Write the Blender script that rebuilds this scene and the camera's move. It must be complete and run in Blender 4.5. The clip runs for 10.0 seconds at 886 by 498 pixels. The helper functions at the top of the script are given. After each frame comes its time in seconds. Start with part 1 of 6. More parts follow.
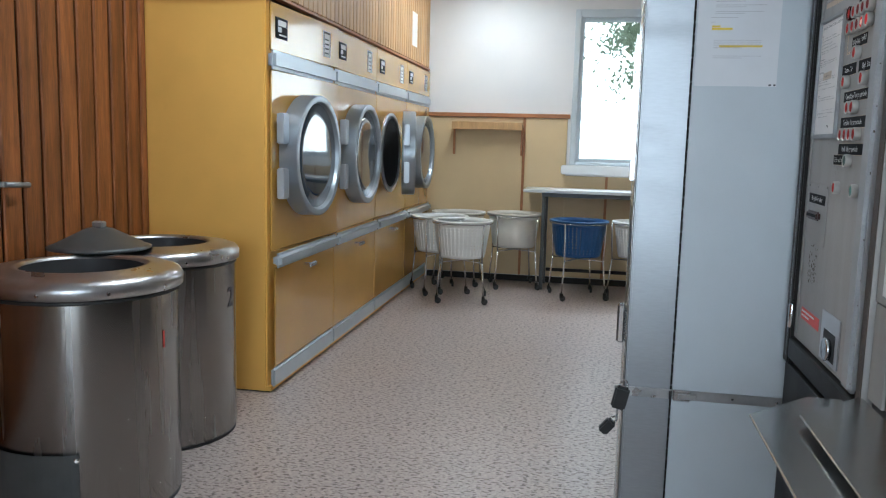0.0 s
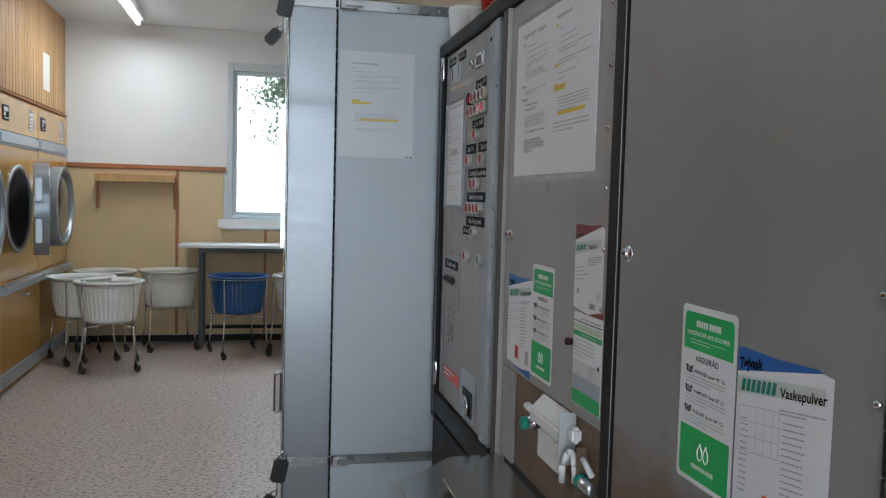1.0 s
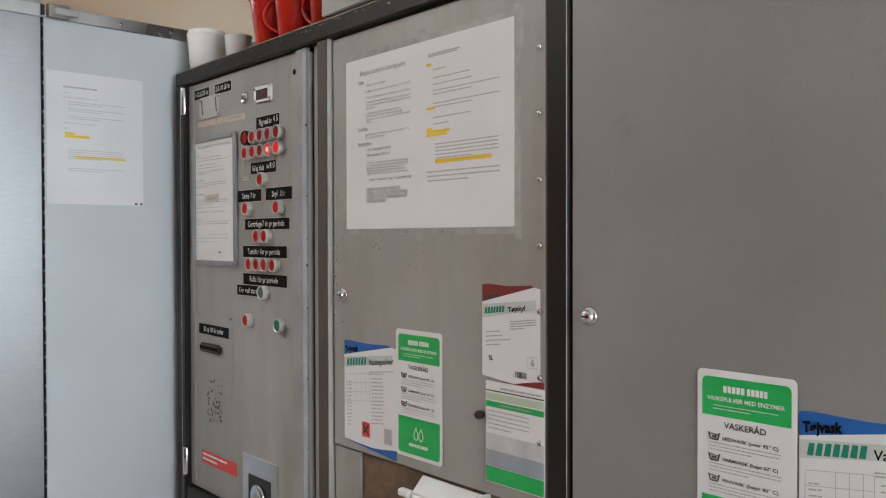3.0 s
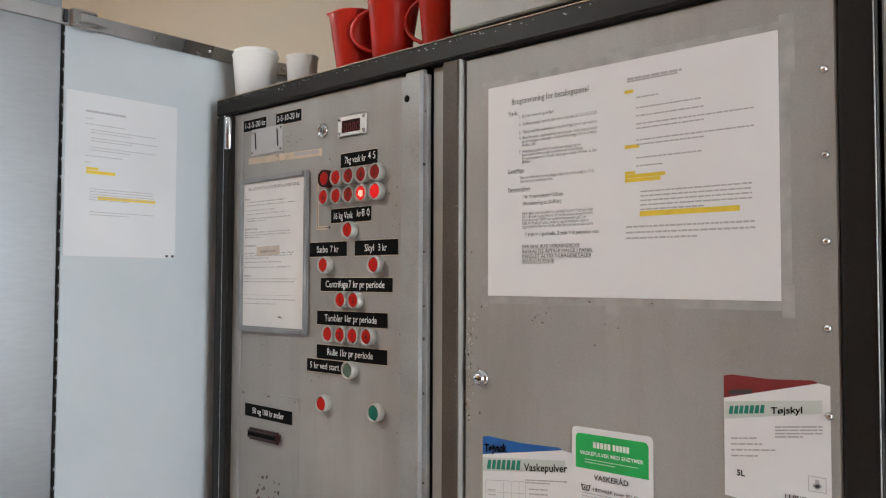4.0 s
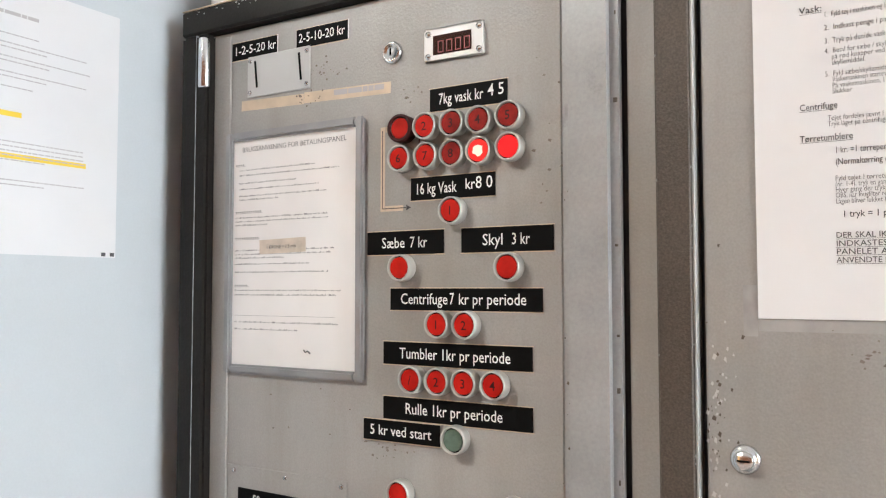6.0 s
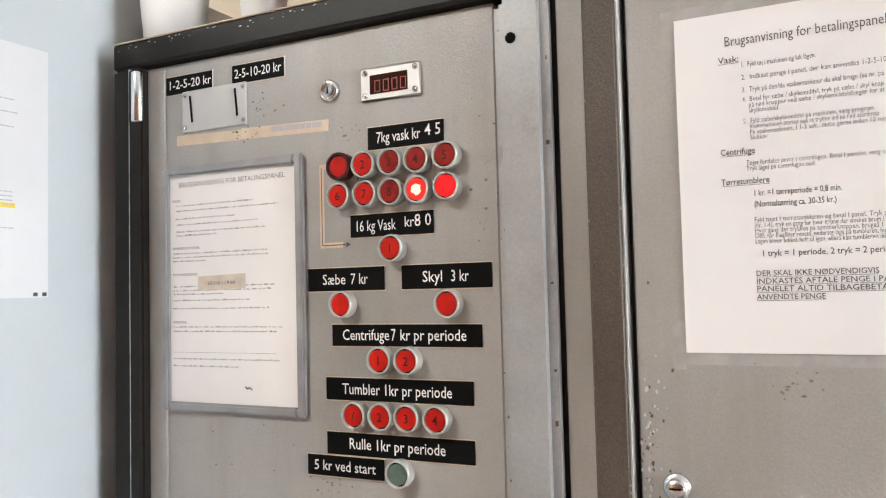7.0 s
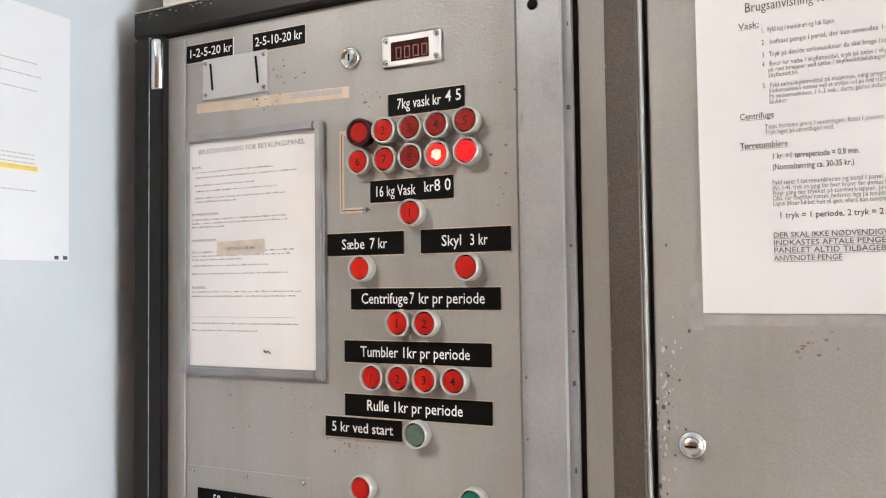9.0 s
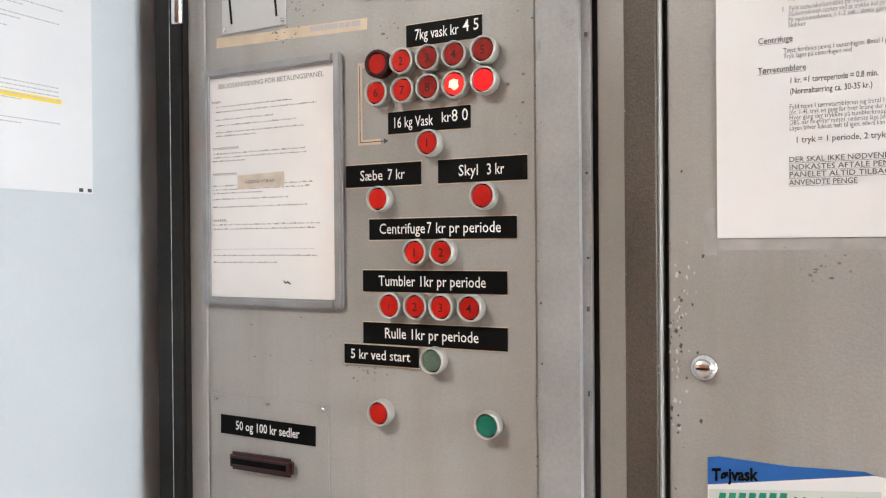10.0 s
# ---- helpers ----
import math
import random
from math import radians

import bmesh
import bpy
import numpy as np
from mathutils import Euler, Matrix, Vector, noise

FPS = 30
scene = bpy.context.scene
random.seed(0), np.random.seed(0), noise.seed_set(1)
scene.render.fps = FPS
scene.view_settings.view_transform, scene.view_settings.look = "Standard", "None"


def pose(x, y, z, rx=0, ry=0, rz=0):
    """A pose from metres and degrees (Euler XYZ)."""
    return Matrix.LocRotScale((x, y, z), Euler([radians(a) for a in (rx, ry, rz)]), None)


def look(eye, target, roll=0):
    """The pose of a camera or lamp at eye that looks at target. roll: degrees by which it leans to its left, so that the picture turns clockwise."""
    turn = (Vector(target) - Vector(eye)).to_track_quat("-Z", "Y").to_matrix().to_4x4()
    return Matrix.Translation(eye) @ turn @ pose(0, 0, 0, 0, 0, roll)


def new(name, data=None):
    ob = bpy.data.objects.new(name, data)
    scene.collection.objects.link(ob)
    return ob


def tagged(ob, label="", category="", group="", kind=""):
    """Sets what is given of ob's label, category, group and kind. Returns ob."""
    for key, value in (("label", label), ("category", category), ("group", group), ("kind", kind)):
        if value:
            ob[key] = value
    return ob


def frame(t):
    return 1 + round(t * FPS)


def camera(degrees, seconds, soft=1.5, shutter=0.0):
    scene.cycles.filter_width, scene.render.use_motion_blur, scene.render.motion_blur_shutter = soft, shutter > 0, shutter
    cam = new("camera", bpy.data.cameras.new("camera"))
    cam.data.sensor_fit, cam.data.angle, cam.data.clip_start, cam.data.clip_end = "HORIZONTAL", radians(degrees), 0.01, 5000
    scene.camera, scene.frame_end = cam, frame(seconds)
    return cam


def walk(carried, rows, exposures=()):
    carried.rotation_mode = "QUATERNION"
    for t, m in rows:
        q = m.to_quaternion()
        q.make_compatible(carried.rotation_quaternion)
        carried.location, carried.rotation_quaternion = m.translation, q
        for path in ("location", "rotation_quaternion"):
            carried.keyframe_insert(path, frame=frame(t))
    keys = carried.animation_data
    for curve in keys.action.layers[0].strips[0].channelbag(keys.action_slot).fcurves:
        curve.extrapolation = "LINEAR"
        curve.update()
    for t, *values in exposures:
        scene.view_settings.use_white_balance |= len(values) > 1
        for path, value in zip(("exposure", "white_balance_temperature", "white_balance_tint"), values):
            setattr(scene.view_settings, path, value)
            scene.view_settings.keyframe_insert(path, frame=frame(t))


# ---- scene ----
cam = camera(58.0, 10.0, soft=1.2)
METRES, EYE, TILT, LEAN, TURN = 1.94, 1.27, 0.0, 0.0, 11.0
ROWS = [
    (0.0, 0.0, 0.0, 0.0, 0.2, -7.56, -1.47),
    (0.5, 0.011, 0.0034, 0.0171, -13.16, -7.35, -0.24),
    (1.0, 0.0224, 0.0183, 0.0323, -23.58, -3.63, -1.55),
    (1.5, 0.0311, 0.0514, 0.0448, -33.23, -0.67, -0.21),
    (2.0, 0.0092, 0.0976, 0.0413, -39.59, 0.11, -0.46),
    (2.2, -0.0237, 0.1133, 0.0412, -44.49, 0.72, -1.0),
    (3.3, -0.1077, 0.3187, 0.0546, -53.6, -1.06, 0.3),
    (3.5, -0.0942, 0.3684, 0.0591, -52.52, -0.75, 0.73),
    (4.0, -0.0916, 0.4844, 0.0675, -58.7, 2.32, -0.23),
    (4.5, -0.1001, 0.596, 0.0755, -61.28, 1.36, -1.56),
    (5.0, -0.048, 0.6602, 0.0705, -63.57, 2.79, -1.92),
    (5.2, -0.0131, 0.6946, 0.0747, -65.05, 3.1, -1.2),
    (6.3, 0.0604, 0.7754, 0.0691, -71.92, 2.12, 0.3),
    (6.5, 0.0613, 0.7724, 0.0738, -73.11, 1.67, 0.69),
    (7.0, 0.0458, 0.77, 0.0887, -74.61, 2.88, 1.41),
    (7.5, 0.0408, 0.7735, 0.0932, -74.93, 3.21, 1.37),
    (8.0, 0.0415, 0.779, 0.0942, -75.38, 3.21, 1.46),
    (8.5, 0.0412, 0.7793, 0.088, -75.18, 3.5, 1.11),
    (9.0, 0.0375, 0.7793, 0.0726, -74.73, 2.47, 0.75),
    (9.5, 0.0353, 0.7741, 0.0617, -74.09, 1.04, 0.52),
    (10.0, 0.0323, 0.7775, 0.0552, -73.46, -0.29, 0.46),
]
EXPOSURES = [(0.0, 0.1, 5750, 6), (1.0, -0.25, 5950, 8), (2.0, -0.12, 6000, 8), (3.3, 0.58, 6600, 11), (3.5, 0.58, 6600, 11), (4.5, 0.86, 6600, 11), (5.0, 1.06, 6600, 11), (6.5, 1.40, 6650, 11), (10.0, 1.36, 6650, 11)]
walk(cam, [(t, pose(0, 0, EYE, TILT, LEAN, TURN) @ pose(METRES * x, METRES * y, METRES * z, 90 + pitch, roll, yaw)) for t, x, y, z, yaw, pitch, roll in ROWS], EXPOSURES)

# ---- world and lights ----
world = bpy.data.worlds.new("sky")
scene.world = world
world.use_nodes = True
wn = world.node_tree.nodes
sky = wn.new("ShaderNodeTexSky")
sky.sky_type = 'NISHITA'
sky.sun_disc = False
sky.sun_elevation, sky.sun_rotation = radians(48), radians(140)
wn["Background"].inputs[1].default_value = 0.10
world.node_tree.links.new(sky.outputs[0], wn["Background"].inputs[0])
sun = new("sun", bpy.data.lights.new("sun", 'SUN'))
sun.data.energy, sun.data.angle, sun.data.color = 5.0, radians(0.5), (1.0, 0.95, 0.87)
sun.matrix_world = look((0, 0, 20), (-7.0, 9.0, 0))


def area_lamp(name, m, w, h, watts, color):
    ob = new(name, bpy.data.lights.new(name, 'AREA'))
    ob.data.shape, ob.data.size, ob.data.size_y = 'RECTANGLE', w, h
    ob.data.energy, ob.data.color = watts, color
    ob.matrix_world = m
    return ob


# ---- materials ----
def mat(name, color, rough=0.5, metal=0.0, var=0.12, scale=6.0, fine=0.0, fine_scale=400.0, bump=0.0, bump_scale=150.0,
        stretch=(1, 1, 1), coat=0.0, island=0.0, streaks=0.0, streak_color=(0.2, 0.17, 0.14), spots=0.0, spot_color=(0.1, 0.08, 0.06), emit=None, rough_var=0.1, spec=0.5, aniso=0.0):
    m = bpy.data.materials.new(name)
    m.use_nodes = True
    nt = m.node_tree
    n, L = nt.nodes, nt.links.new
    b = n["Principled BSDF"]
    mp = n.new("ShaderNodeMapping")
    mp.inputs["Scale"].default_value = stretch
    geo = n.new("ShaderNodeNewGeometry")
    L(geo.outputs["Position"], mp.inputs["Vector"])
    big = n.new("ShaderNodeTexNoise")
    big.inputs["Scale"].default_value, big.inputs["Detail"].default_value = scale, 6
    L(mp.outputs[0], big.inputs["Vector"])
    mr = n.new("ShaderNodeMapRange")
    mr.inputs["From Min"].default_value, mr.inputs["From Max"].default_value = 0.3, 0.7
    mr.inputs["To Min"].default_value, mr.inputs["To Max"].default_value = 1 - var, 1 + var
    L(big.outputs[0], mr.inputs["Value"])
    hsv = n.new("ShaderNodeHueSaturation")
    hsv.inputs["Color"].default_value = (*color, 1)
    val = mr.outputs[0]
    if fine:
        fn = n.new("ShaderNodeTexNoise")
        fn.inputs["Scale"].default_value, fn.inputs["Detail"].default_value = fine_scale, 3
        L(mp.outputs[0], fn.inputs["Vector"])
        fr = n.new("ShaderNodeMapRange")
        fr.inputs["From Min"].default_value, fr.inputs["From Max"].default_value = 0.3, 0.7
        fr.inputs["To Min"].default_value, fr.inputs["To Max"].default_value = 1 - fine, 1 + fine
        L(fn.outputs[0], fr.inputs["Value"])
        mu = n.new("ShaderNodeMath")
        mu.operation = 'MULTIPLY'
        L(val, mu.inputs[0]), L(fr.outputs[0], mu.inputs[1])
        val = mu.outputs[0]
    if island:
        ob = n.new("ShaderNodeObjectInfo")
        ir = n.new("ShaderNodeMapRange")
        ir.inputs["To Min"].default_value, ir.inputs["To Max"].default_value = 1 - island, 1 + island
        L(ob.outputs["Random"], ir.inputs["Value"])
        mu = n.new("ShaderNodeMath")
        mu.operation = 'MULTIPLY'
        L(val, mu.inputs[0]), L(ir.outputs[0], mu.inputs[1])
        val = mu.outputs[0]
    L(val, hsv.inputs["Value"])
    col = hsv.outputs[0]
    if spots:
        sn = n.new("ShaderNodeTexNoise")
        sn.inputs["Scale"].default_value, sn.inputs["Detail"].default_value, sn.inputs["Roughness"].default_value = 9.0, 8, 0.7
        L(geo.outputs["Position"], sn.inputs["Vector"])
        sr = n.new("ShaderNodeMapRange")
        sr.inputs["From Min"].default_value, sr.inputs["From Max"].default_value = 0.62, 0.72
        sr.inputs["To Min"].default_value, sr.inputs["To Max"].default_value = 0, spots
        L(sn.outputs[0], sr.inputs["Value"])
        mx = n.new("ShaderNodeMixRGB")
        mx.inputs[2].default_value = (*spot_color, 1)
        L(sr.outputs[0], mx.inputs[0]), L(col, mx.inputs[1])
        col = mx.outputs[0]
    if streaks:
        # grime that has run down and been wiped
        for sc, st, lo in ((5.0, (1, 3.0, 0.35), 0.56), (3.2, (1, 1, 1), 0.60)):
            sm = n.new("ShaderNodeMapping")
            sm.inputs["Scale"].default_value = st
            L(geo.outputs["Position"], sm.inputs["Vector"])
            sn = n.new("ShaderNodeTexNoise")
            sn.inputs["Scale"].default_value, sn.inputs["Detail"].default_value, sn.inputs["Roughness"].default_value = sc, 9, 0.62
            L(sm.outputs[0], sn.inputs["Vector"])
            sr = n.new("ShaderNodeMapRange")
            sr.inputs["From Min"].default_value, sr.inputs["From Max"].default_value = lo - 0.08, lo + 0.14
            sr.inputs["To Min"].default_value, sr.inputs["To Max"].default_value = 0, streaks
            L(sn.outputs[0], sr.inputs["Value"])
            mx = n.new("ShaderNodeMixRGB")
            mx.inputs[2].default_value = (*streak_color, 1)
            L(sr.outputs[0], mx.inputs[0]), L(col, mx.inputs[1])
            col = mx.outputs[0]
    L(col, b.inputs["Base Color"])
    rr = n.new("ShaderNodeMapRange")
    rr.inputs["From Min"].default_value, rr.inputs["From Max"].default_value = 0.3, 0.7
    rr.inputs["To Min"].default_value, rr.inputs["To Max"].default_value = max(0.02, rough - rough_var * rough), min(1, rough + rough_var * rough)
    L(big.outputs[0], rr.inputs["Value"])
    L(rr.outputs[0], b.inputs["Roughness"])
    b.inputs["Metallic"].default_value = metal
    b.inputs["Coat Weight"].default_value = coat
    b.inputs["Specular IOR Level"].default_value = spec
    if aniso:
        b.inputs["Anisotropic"].default_value, b.inputs["Anisotropic Rotation"].default_value = aniso, 0.25
        tg = n.new("ShaderNodeTangent")
        tg.direction_type, tg.axis = 'RADIAL', 'Z'
        L(tg.outputs[0], b.inputs["Tangent"])
    b.inputs["Coat Roughness"].default_value = 0.08
    if bump:
        bn = n.new("ShaderNodeTexNoise")
        bn.inputs["Scale"].default_value, bn.inputs["Detail"].default_value = bump_scale, 3
        L(mp.outputs[0], bn.inputs["Vector"])
        bu = n.new("ShaderNodeBump")
        bu.inputs["Strength"].default_value, bu.inputs["Distance"].default_value = bump, 0.002
        L(bn.outputs[0], bu.inputs["Height"]), L(bu.outputs[0], b.inputs["Normal"])
    if emit:
        b.inputs["Emission Color"].default_value = (*emit[0], 1)
        b.inputs["Emission Strength"].default_value = emit[1]
    return m


M_PANEL = mat("hammered_grey_paint", (0.348, 0.340, 0.322), 0.43, var=0.12, scale=4, fine=0.06, fine_scale=500, bump=0.2, bump_scale=330, spots=0.35, spot_color=(0.22, 0.19, 0.16), streaks=0.34, streak_color=(0.245, 0.215, 0.175))
M_FRAME = mat("dark_grey_frame_paint", (0.020, 0.018, 0.016), 0.42, var=0.15, scale=8, fine=0.1, bump=0.15, bump_scale=200, spots=0.2, spot_color=(0.06, 0.056, 0.05), spec=0.16)
M_ENDP = mat("dark_blue_grey_paint", (0.026, 0.033, 0.037), 0.4, var=0.12, scale=6, fine=0.08, bump=0.1, bump_scale=250, spots=0.2, spot_color=(0.06, 0.06, 0.06), spec=0.3)
M_CHAN = mat("worn_channel_paint", (0.345, 0.352, 0.350), 0.33, metal=0.12, var=0.10, scale=14, fine=0.06, fine_scale=300, bump=0.08, bump_scale=300, spots=0.5, spot_color=(0.13, 0.13, 0.13))
M_GLINT = mat("pale_edge_glint", (0.34, 0.365, 0.39), 0.45, metal=0.35, var=0.3, scale=60, bump=0.1)
M_EDGE = mat("scuffed_bare_edge", (0.16, 0.17, 0.18), 0.4, metal=0.4, var=0.22, scale=45, fine=0.2, fine_scale=300, bump=0.15)
M_STEEL = mat("brushed_stainless_steel", (0.31, 0.30, 0.285), 0.26, metal=1.0, var=0.05, scale=3, fine=0.05, fine_scale=60, stretch=(6, 6, 0.3), rough_var=0.12, aniso=0.8)
M_STEELH = mat("rolled_stainless_sheet", (0.46, 0.46, 0.46), 0.33, metal=1.0, var=0.08, scale=7, fine=0.04, fine_scale=50, rough_var=0.2)
M_TRAY = mat("wet_steel_shelf", (0.48, 0.48, 0.47), 0.2, metal=0.95, var=0.05, scale=4, fine=0.03, rough_var=0.3)
M_CASING = mat("satin_stainless_sheet", (0.31, 0.322, 0.335), 0.43, metal=0.95, var=0.04, scale=2.5, fine=0.03, fine_scale=40, stretch=(1, 1, 6), rough_var=0.12)
M_CHROME = mat("chrome", (0.68, 0.69, 0.70), 0.22, metal=1.0, var=0.05)
M_ALU = mat("dull_aluminium", (0.6, 0.62, 0.64), 0.35, metal=0.9, var=0.1, scale=15)
M_BLUE = mat("pale_blue_grey_enamel", (0.54, 0.59, 0.62), 0.4, var=0.06, scale=2.5, fine=0.02, spots=0.1, spot_color=(0.4, 0.42, 0.42))
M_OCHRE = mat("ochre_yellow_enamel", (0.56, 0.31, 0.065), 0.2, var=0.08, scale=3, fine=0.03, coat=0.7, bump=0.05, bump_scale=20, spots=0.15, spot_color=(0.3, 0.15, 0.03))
# same ochre, painted lighter where window light falls on the sides
M_OCHRE_LIT = mat("lit_ochre_enamel", (0.82, 0.47, 0.11), 0.42, var=0.07, scale=2.5, fine=0.03, spots=0.1, spot_color=(0.4, 0.2, 0.05))
M_TRIM = mat("grey_blue_trim_metal", (0.50, 0.55, 0.60), 0.32, metal=0.35, var=0.04, scale=3)
M_RING = mat("dull_cast_metal", (0.33, 0.37, 0.41), 0.34, metal=0.6, var=0.08, scale=6)
M_WOOD = mat("stained_pine_boards", (0.255, 0.085, 0.024), 0.42, var=0.4, scale=3.0, fine=0.2, fine_scale=24, stretch=(9, 9, 0.7), island=0.22, bump=0.2, bump_scale=60)
M_WOODL = mat("light_pine_boards", (0.52, 0.31, 0.13), 0.45, var=0.15, scale=3.0, fine=0.12, fine_scale=24, stretch=(9, 9, 0.7), island=0.1)
M_RAIL = mat("varnished_rail_wood", (0.35, 0.14, 0.05), 0.4, var=0.2, scale=4, stretch=(1, 8, 8))
M_WHITEWALL = mat("white_wall_paint", (0.76, 0.75, 0.75), 0.85, var=0.04, scale=1.5, fine=0.02, bump=0.1, bump_scale=120)
M_CREAM = mat("cream_wall_paint", (0.72, 0.62, 0.50), 0.85, var=0.05, scale=1.5, fine=0.02, bump=0.1, bump_scale=120)
M_WAINS = mat("beige_wall_board", (0.62, 0.47, 0.27), 0.5, var=0.08, scale=2.0, fine=0.04, spots=0.12, spot_color=(0.45, 0.32, 0.16))
M_CEIL = mat("white_ceiling_paint", (0.72, 0.72, 0.72), 0.9, var=0.03, scale=1.5, bump=0.1, bump_scale=80)
M_WINFR = mat("grey_blue_window_paint", (0.55, 0.60, 0.63), 0.45, var=0.05, scale=5)
M_SILL = mat("white_sill_paint", (0.75, 0.76, 0.76), 0.4, var=0.05, scale=5)
M_WHITEPL = mat("white_plastic", (0.78, 0.78, 0.76), 0.4, var=0.05, scale=12, spots=0.08, spot_color=(0.6, 0.58, 0.5))
M_CUP = mat("thin_white_plastic", (0.90, 0.89, 0.86), 0.45, var=0.03, scale=12)
M_GREYPL = mat("off_white_plastic", (0.66, 0.63, 0.57), 0.45, var=0.05, scale=12)
M_BLUEPL = mat("blue_plastic", (0.012, 0.075, 0.22), 0.35, var=0.08, scale=12)
M_REDPL = mat("red_plastic", (0.55, 0.022, 0.012), 0.25, var=0.08, scale=12, coat=0.2)
M_REDBTN = mat("red_button_cap", (0.50, 0.014, 0.008), 0.5, var=0.15, scale=90, island=0.15, spec=0.12)
M_DARKRED = mat("dark_red_button_cap", (0.26, 0.014, 0.010), 0.5, var=0.25, scale=120, spec=0.12)
M_REDLIT = mat("lit_red_button_cap", (0.6, 0.01, 0.012), 0.4, emit=((1.0, 0.015, 0.02), 0.2), spec=0.15)
M_WHITEHOT = mat("lit_button_core", (1.0, 0.8, 0.7), 0.3, emit=((1.0, 0.5, 0.33), 0.2))
M_REDHOT = mat("bright_lit_button_cap", (0.7, 0.02, 0.02), 0.4, emit=((1.0, 0.03, 0.02), 0.22), spec=0.15)
M_GREENBTN = mat("green_button_cap", (0.008, 0.16, 0.11), 0.3, var=0.15, scale=90)
M_GREYBTN = mat("smoked_green_button_cap", (0.10, 0.15, 0.12), 0.25, var=0.2, scale=120)
M_BEZEL = mat("button_bezel_plastic", (0.48, 0.467, 0.43), 0.33, metal=0.25, var=0.08, scale=60)
M_BLACK = mat("black_label_plastic", (0.005, 0.005, 0.005), 0.5, var=0.2, scale=40, spec=0.06)
M_BLACKP = mat("black_rubber", (0.02, 0.02, 0.02), 0.5, var=0.2, scale=30)
# near-black, also used as painted shade inside drums
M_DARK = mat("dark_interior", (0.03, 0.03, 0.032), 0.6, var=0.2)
M_LETTER = mat("white_lettering", (0.82, 0.82, 0.8), 0.5, var=0.03)
M_PAPER = mat("white_paper", (0.79, 0.79, 0.795), 0.55, var=0.02, scale=8)
M_PAPERO = mat("old_cream_paper", (0.90, 0.885, 0.865), 0.5, var=0.04, scale=10, spots=0.1, spot_color=(0.6, 0.5, 0.4))
M_PRINT = mat("laser_print_ink", (0.07, 0.07, 0.075), 0.5, var=0.08, scale=60)
M_BROWNFR = mat("brown_grey_frame_paint", (0.085, 0.068, 0.055), 0.42, var=0.15, scale=8, fine=0.25, fine_scale=500, bump=0.4, bump_scale=400, spec=0.3)
# laminated sheet, greyed in colour for the shade it hangs in
M_PAPER_SHADED = mat("shaded_laminated_paper", (0.69, 0.70, 0.715), 0.4, var=0.04, scale=7)
M_INK = mat("black_ink", (0.06, 0.06, 0.065), 0.6, var=0.05)
M_SLIP = mat("yellowed_paper_slip", (0.70, 0.61, 0.51), 0.7, var=0.12, scale=60, fine=0.05)
M_GREYINK = mat("faded_grey_ink", (0.44, 0.43, 0.44), 0.6, var=0.1)
M_TYPED = mat("faint_typewriter_ink", (0.27, 0.265, 0.27), 0.6, var=0.25, scale=120)
M_YELLOW = mat("yellow_highlighter", (0.80, 0.58, 0.05), 0.6, var=0.08, scale=60)
M_TAPE = mat("yellowed_paper_tape", (0.62, 0.51, 0.37), 0.5, var=0.12, scale=40, spots=0.3, spot_color=(0.35, 0.25, 0.15))
M_CLEAR = mat("clear_tape_residue", (0.405, 0.40, 0.39), 0.24, var=0.15, scale=40)
M_GREEN = mat("green_print", (0.02, 0.45, 0.11), 0.35, var=0.03)
M_TEAL = mat("teal_print", (0.01, 0.25, 0.17), 0.4, var=0.03)
M_NAVY = mat("blue_print", (0.02, 0.13, 0.42), 0.35, var=0.05)
M_MAROON = mat("maroon_print", (0.22, 0.03, 0.03), 0.4, var=0.05)
M_ORANGE = mat("orange_print", (0.8, 0.12, 0.03), 0.4, var=0.05)
M_PALEGRN = mat("pale_green_print", (0.52, 0.62, 0.46), 0.4, var=0.05)
M_BANDGREY = mat("pale_grey_green_print", (0.60, 0.64, 0.60), 0.4, var=0.04)
M_MIST = mat("pale_mist_print", (0.60, 0.60, 0.60), 0.3, var=0.12, scale=30)
M_SMOKE = mat("grey_blue_print", (0.36, 0.40, 0.46), 0.3, var=0.1, scale=15)
M_REDST = mat("red_sticker", (0.75, 0.06, 0.04), 0.4, var=0.08, scale=60)
M_PLATE = mat("light_metal_plate", (0.52, 0.52, 0.51), 0.35, metal=0.2, var=0.05, scale=20)
M_FRAMEBAR = mat("worn_grey_frame_paint", (0.33, 0.335, 0.34), 0.4, metal=0.3, var=0.12, scale=30, spots=0.5, spot_color=(0.15, 0.13, 0.12))
M_SLOT = mat("dark_maroon_plastic", (0.035, 0.010, 0.008), 0.35, var=0.2, scale=50)
M_DIGIT = mat("dark_worn_digit", (0.045, 0.008, 0.007), 0.5, var=0.2, scale=80, spec=0.2)
M_DISPLAY = mat("dark_red_display", (0.03, 0.006, 0.006), 0.15, var=0.1)
M_SEG = mat("display_segment", (0.14, 0.012, 0.012), 0.4, emit=((1.0, 0.03, 0.03), 0.012))
M_RUST = mat("scraped_paint_marks", (0.12, 0.10, 0.08), 0.8, var=0.3, scale=60, spec=0.2)
M_DIRT = mat("brown_dirt", (0.22, 0.19, 0.165), 0.8, var=0.3, scale=80, spec=0.2)
M_LID = mat("dark_grey_lid_paint", (0.06, 0.065, 0.065), 0.4, var=0.1, scale=15)
M_TUBE = mat("lit_fluorescent_tube", (1, 1, 1), 0.4, emit=((0.97, 1.0, 0.98), 14.0))
M_LAMPBODY = mat("white_lamp_housing", (0.8, 0.8, 0.8), 0.5, var=0.03)
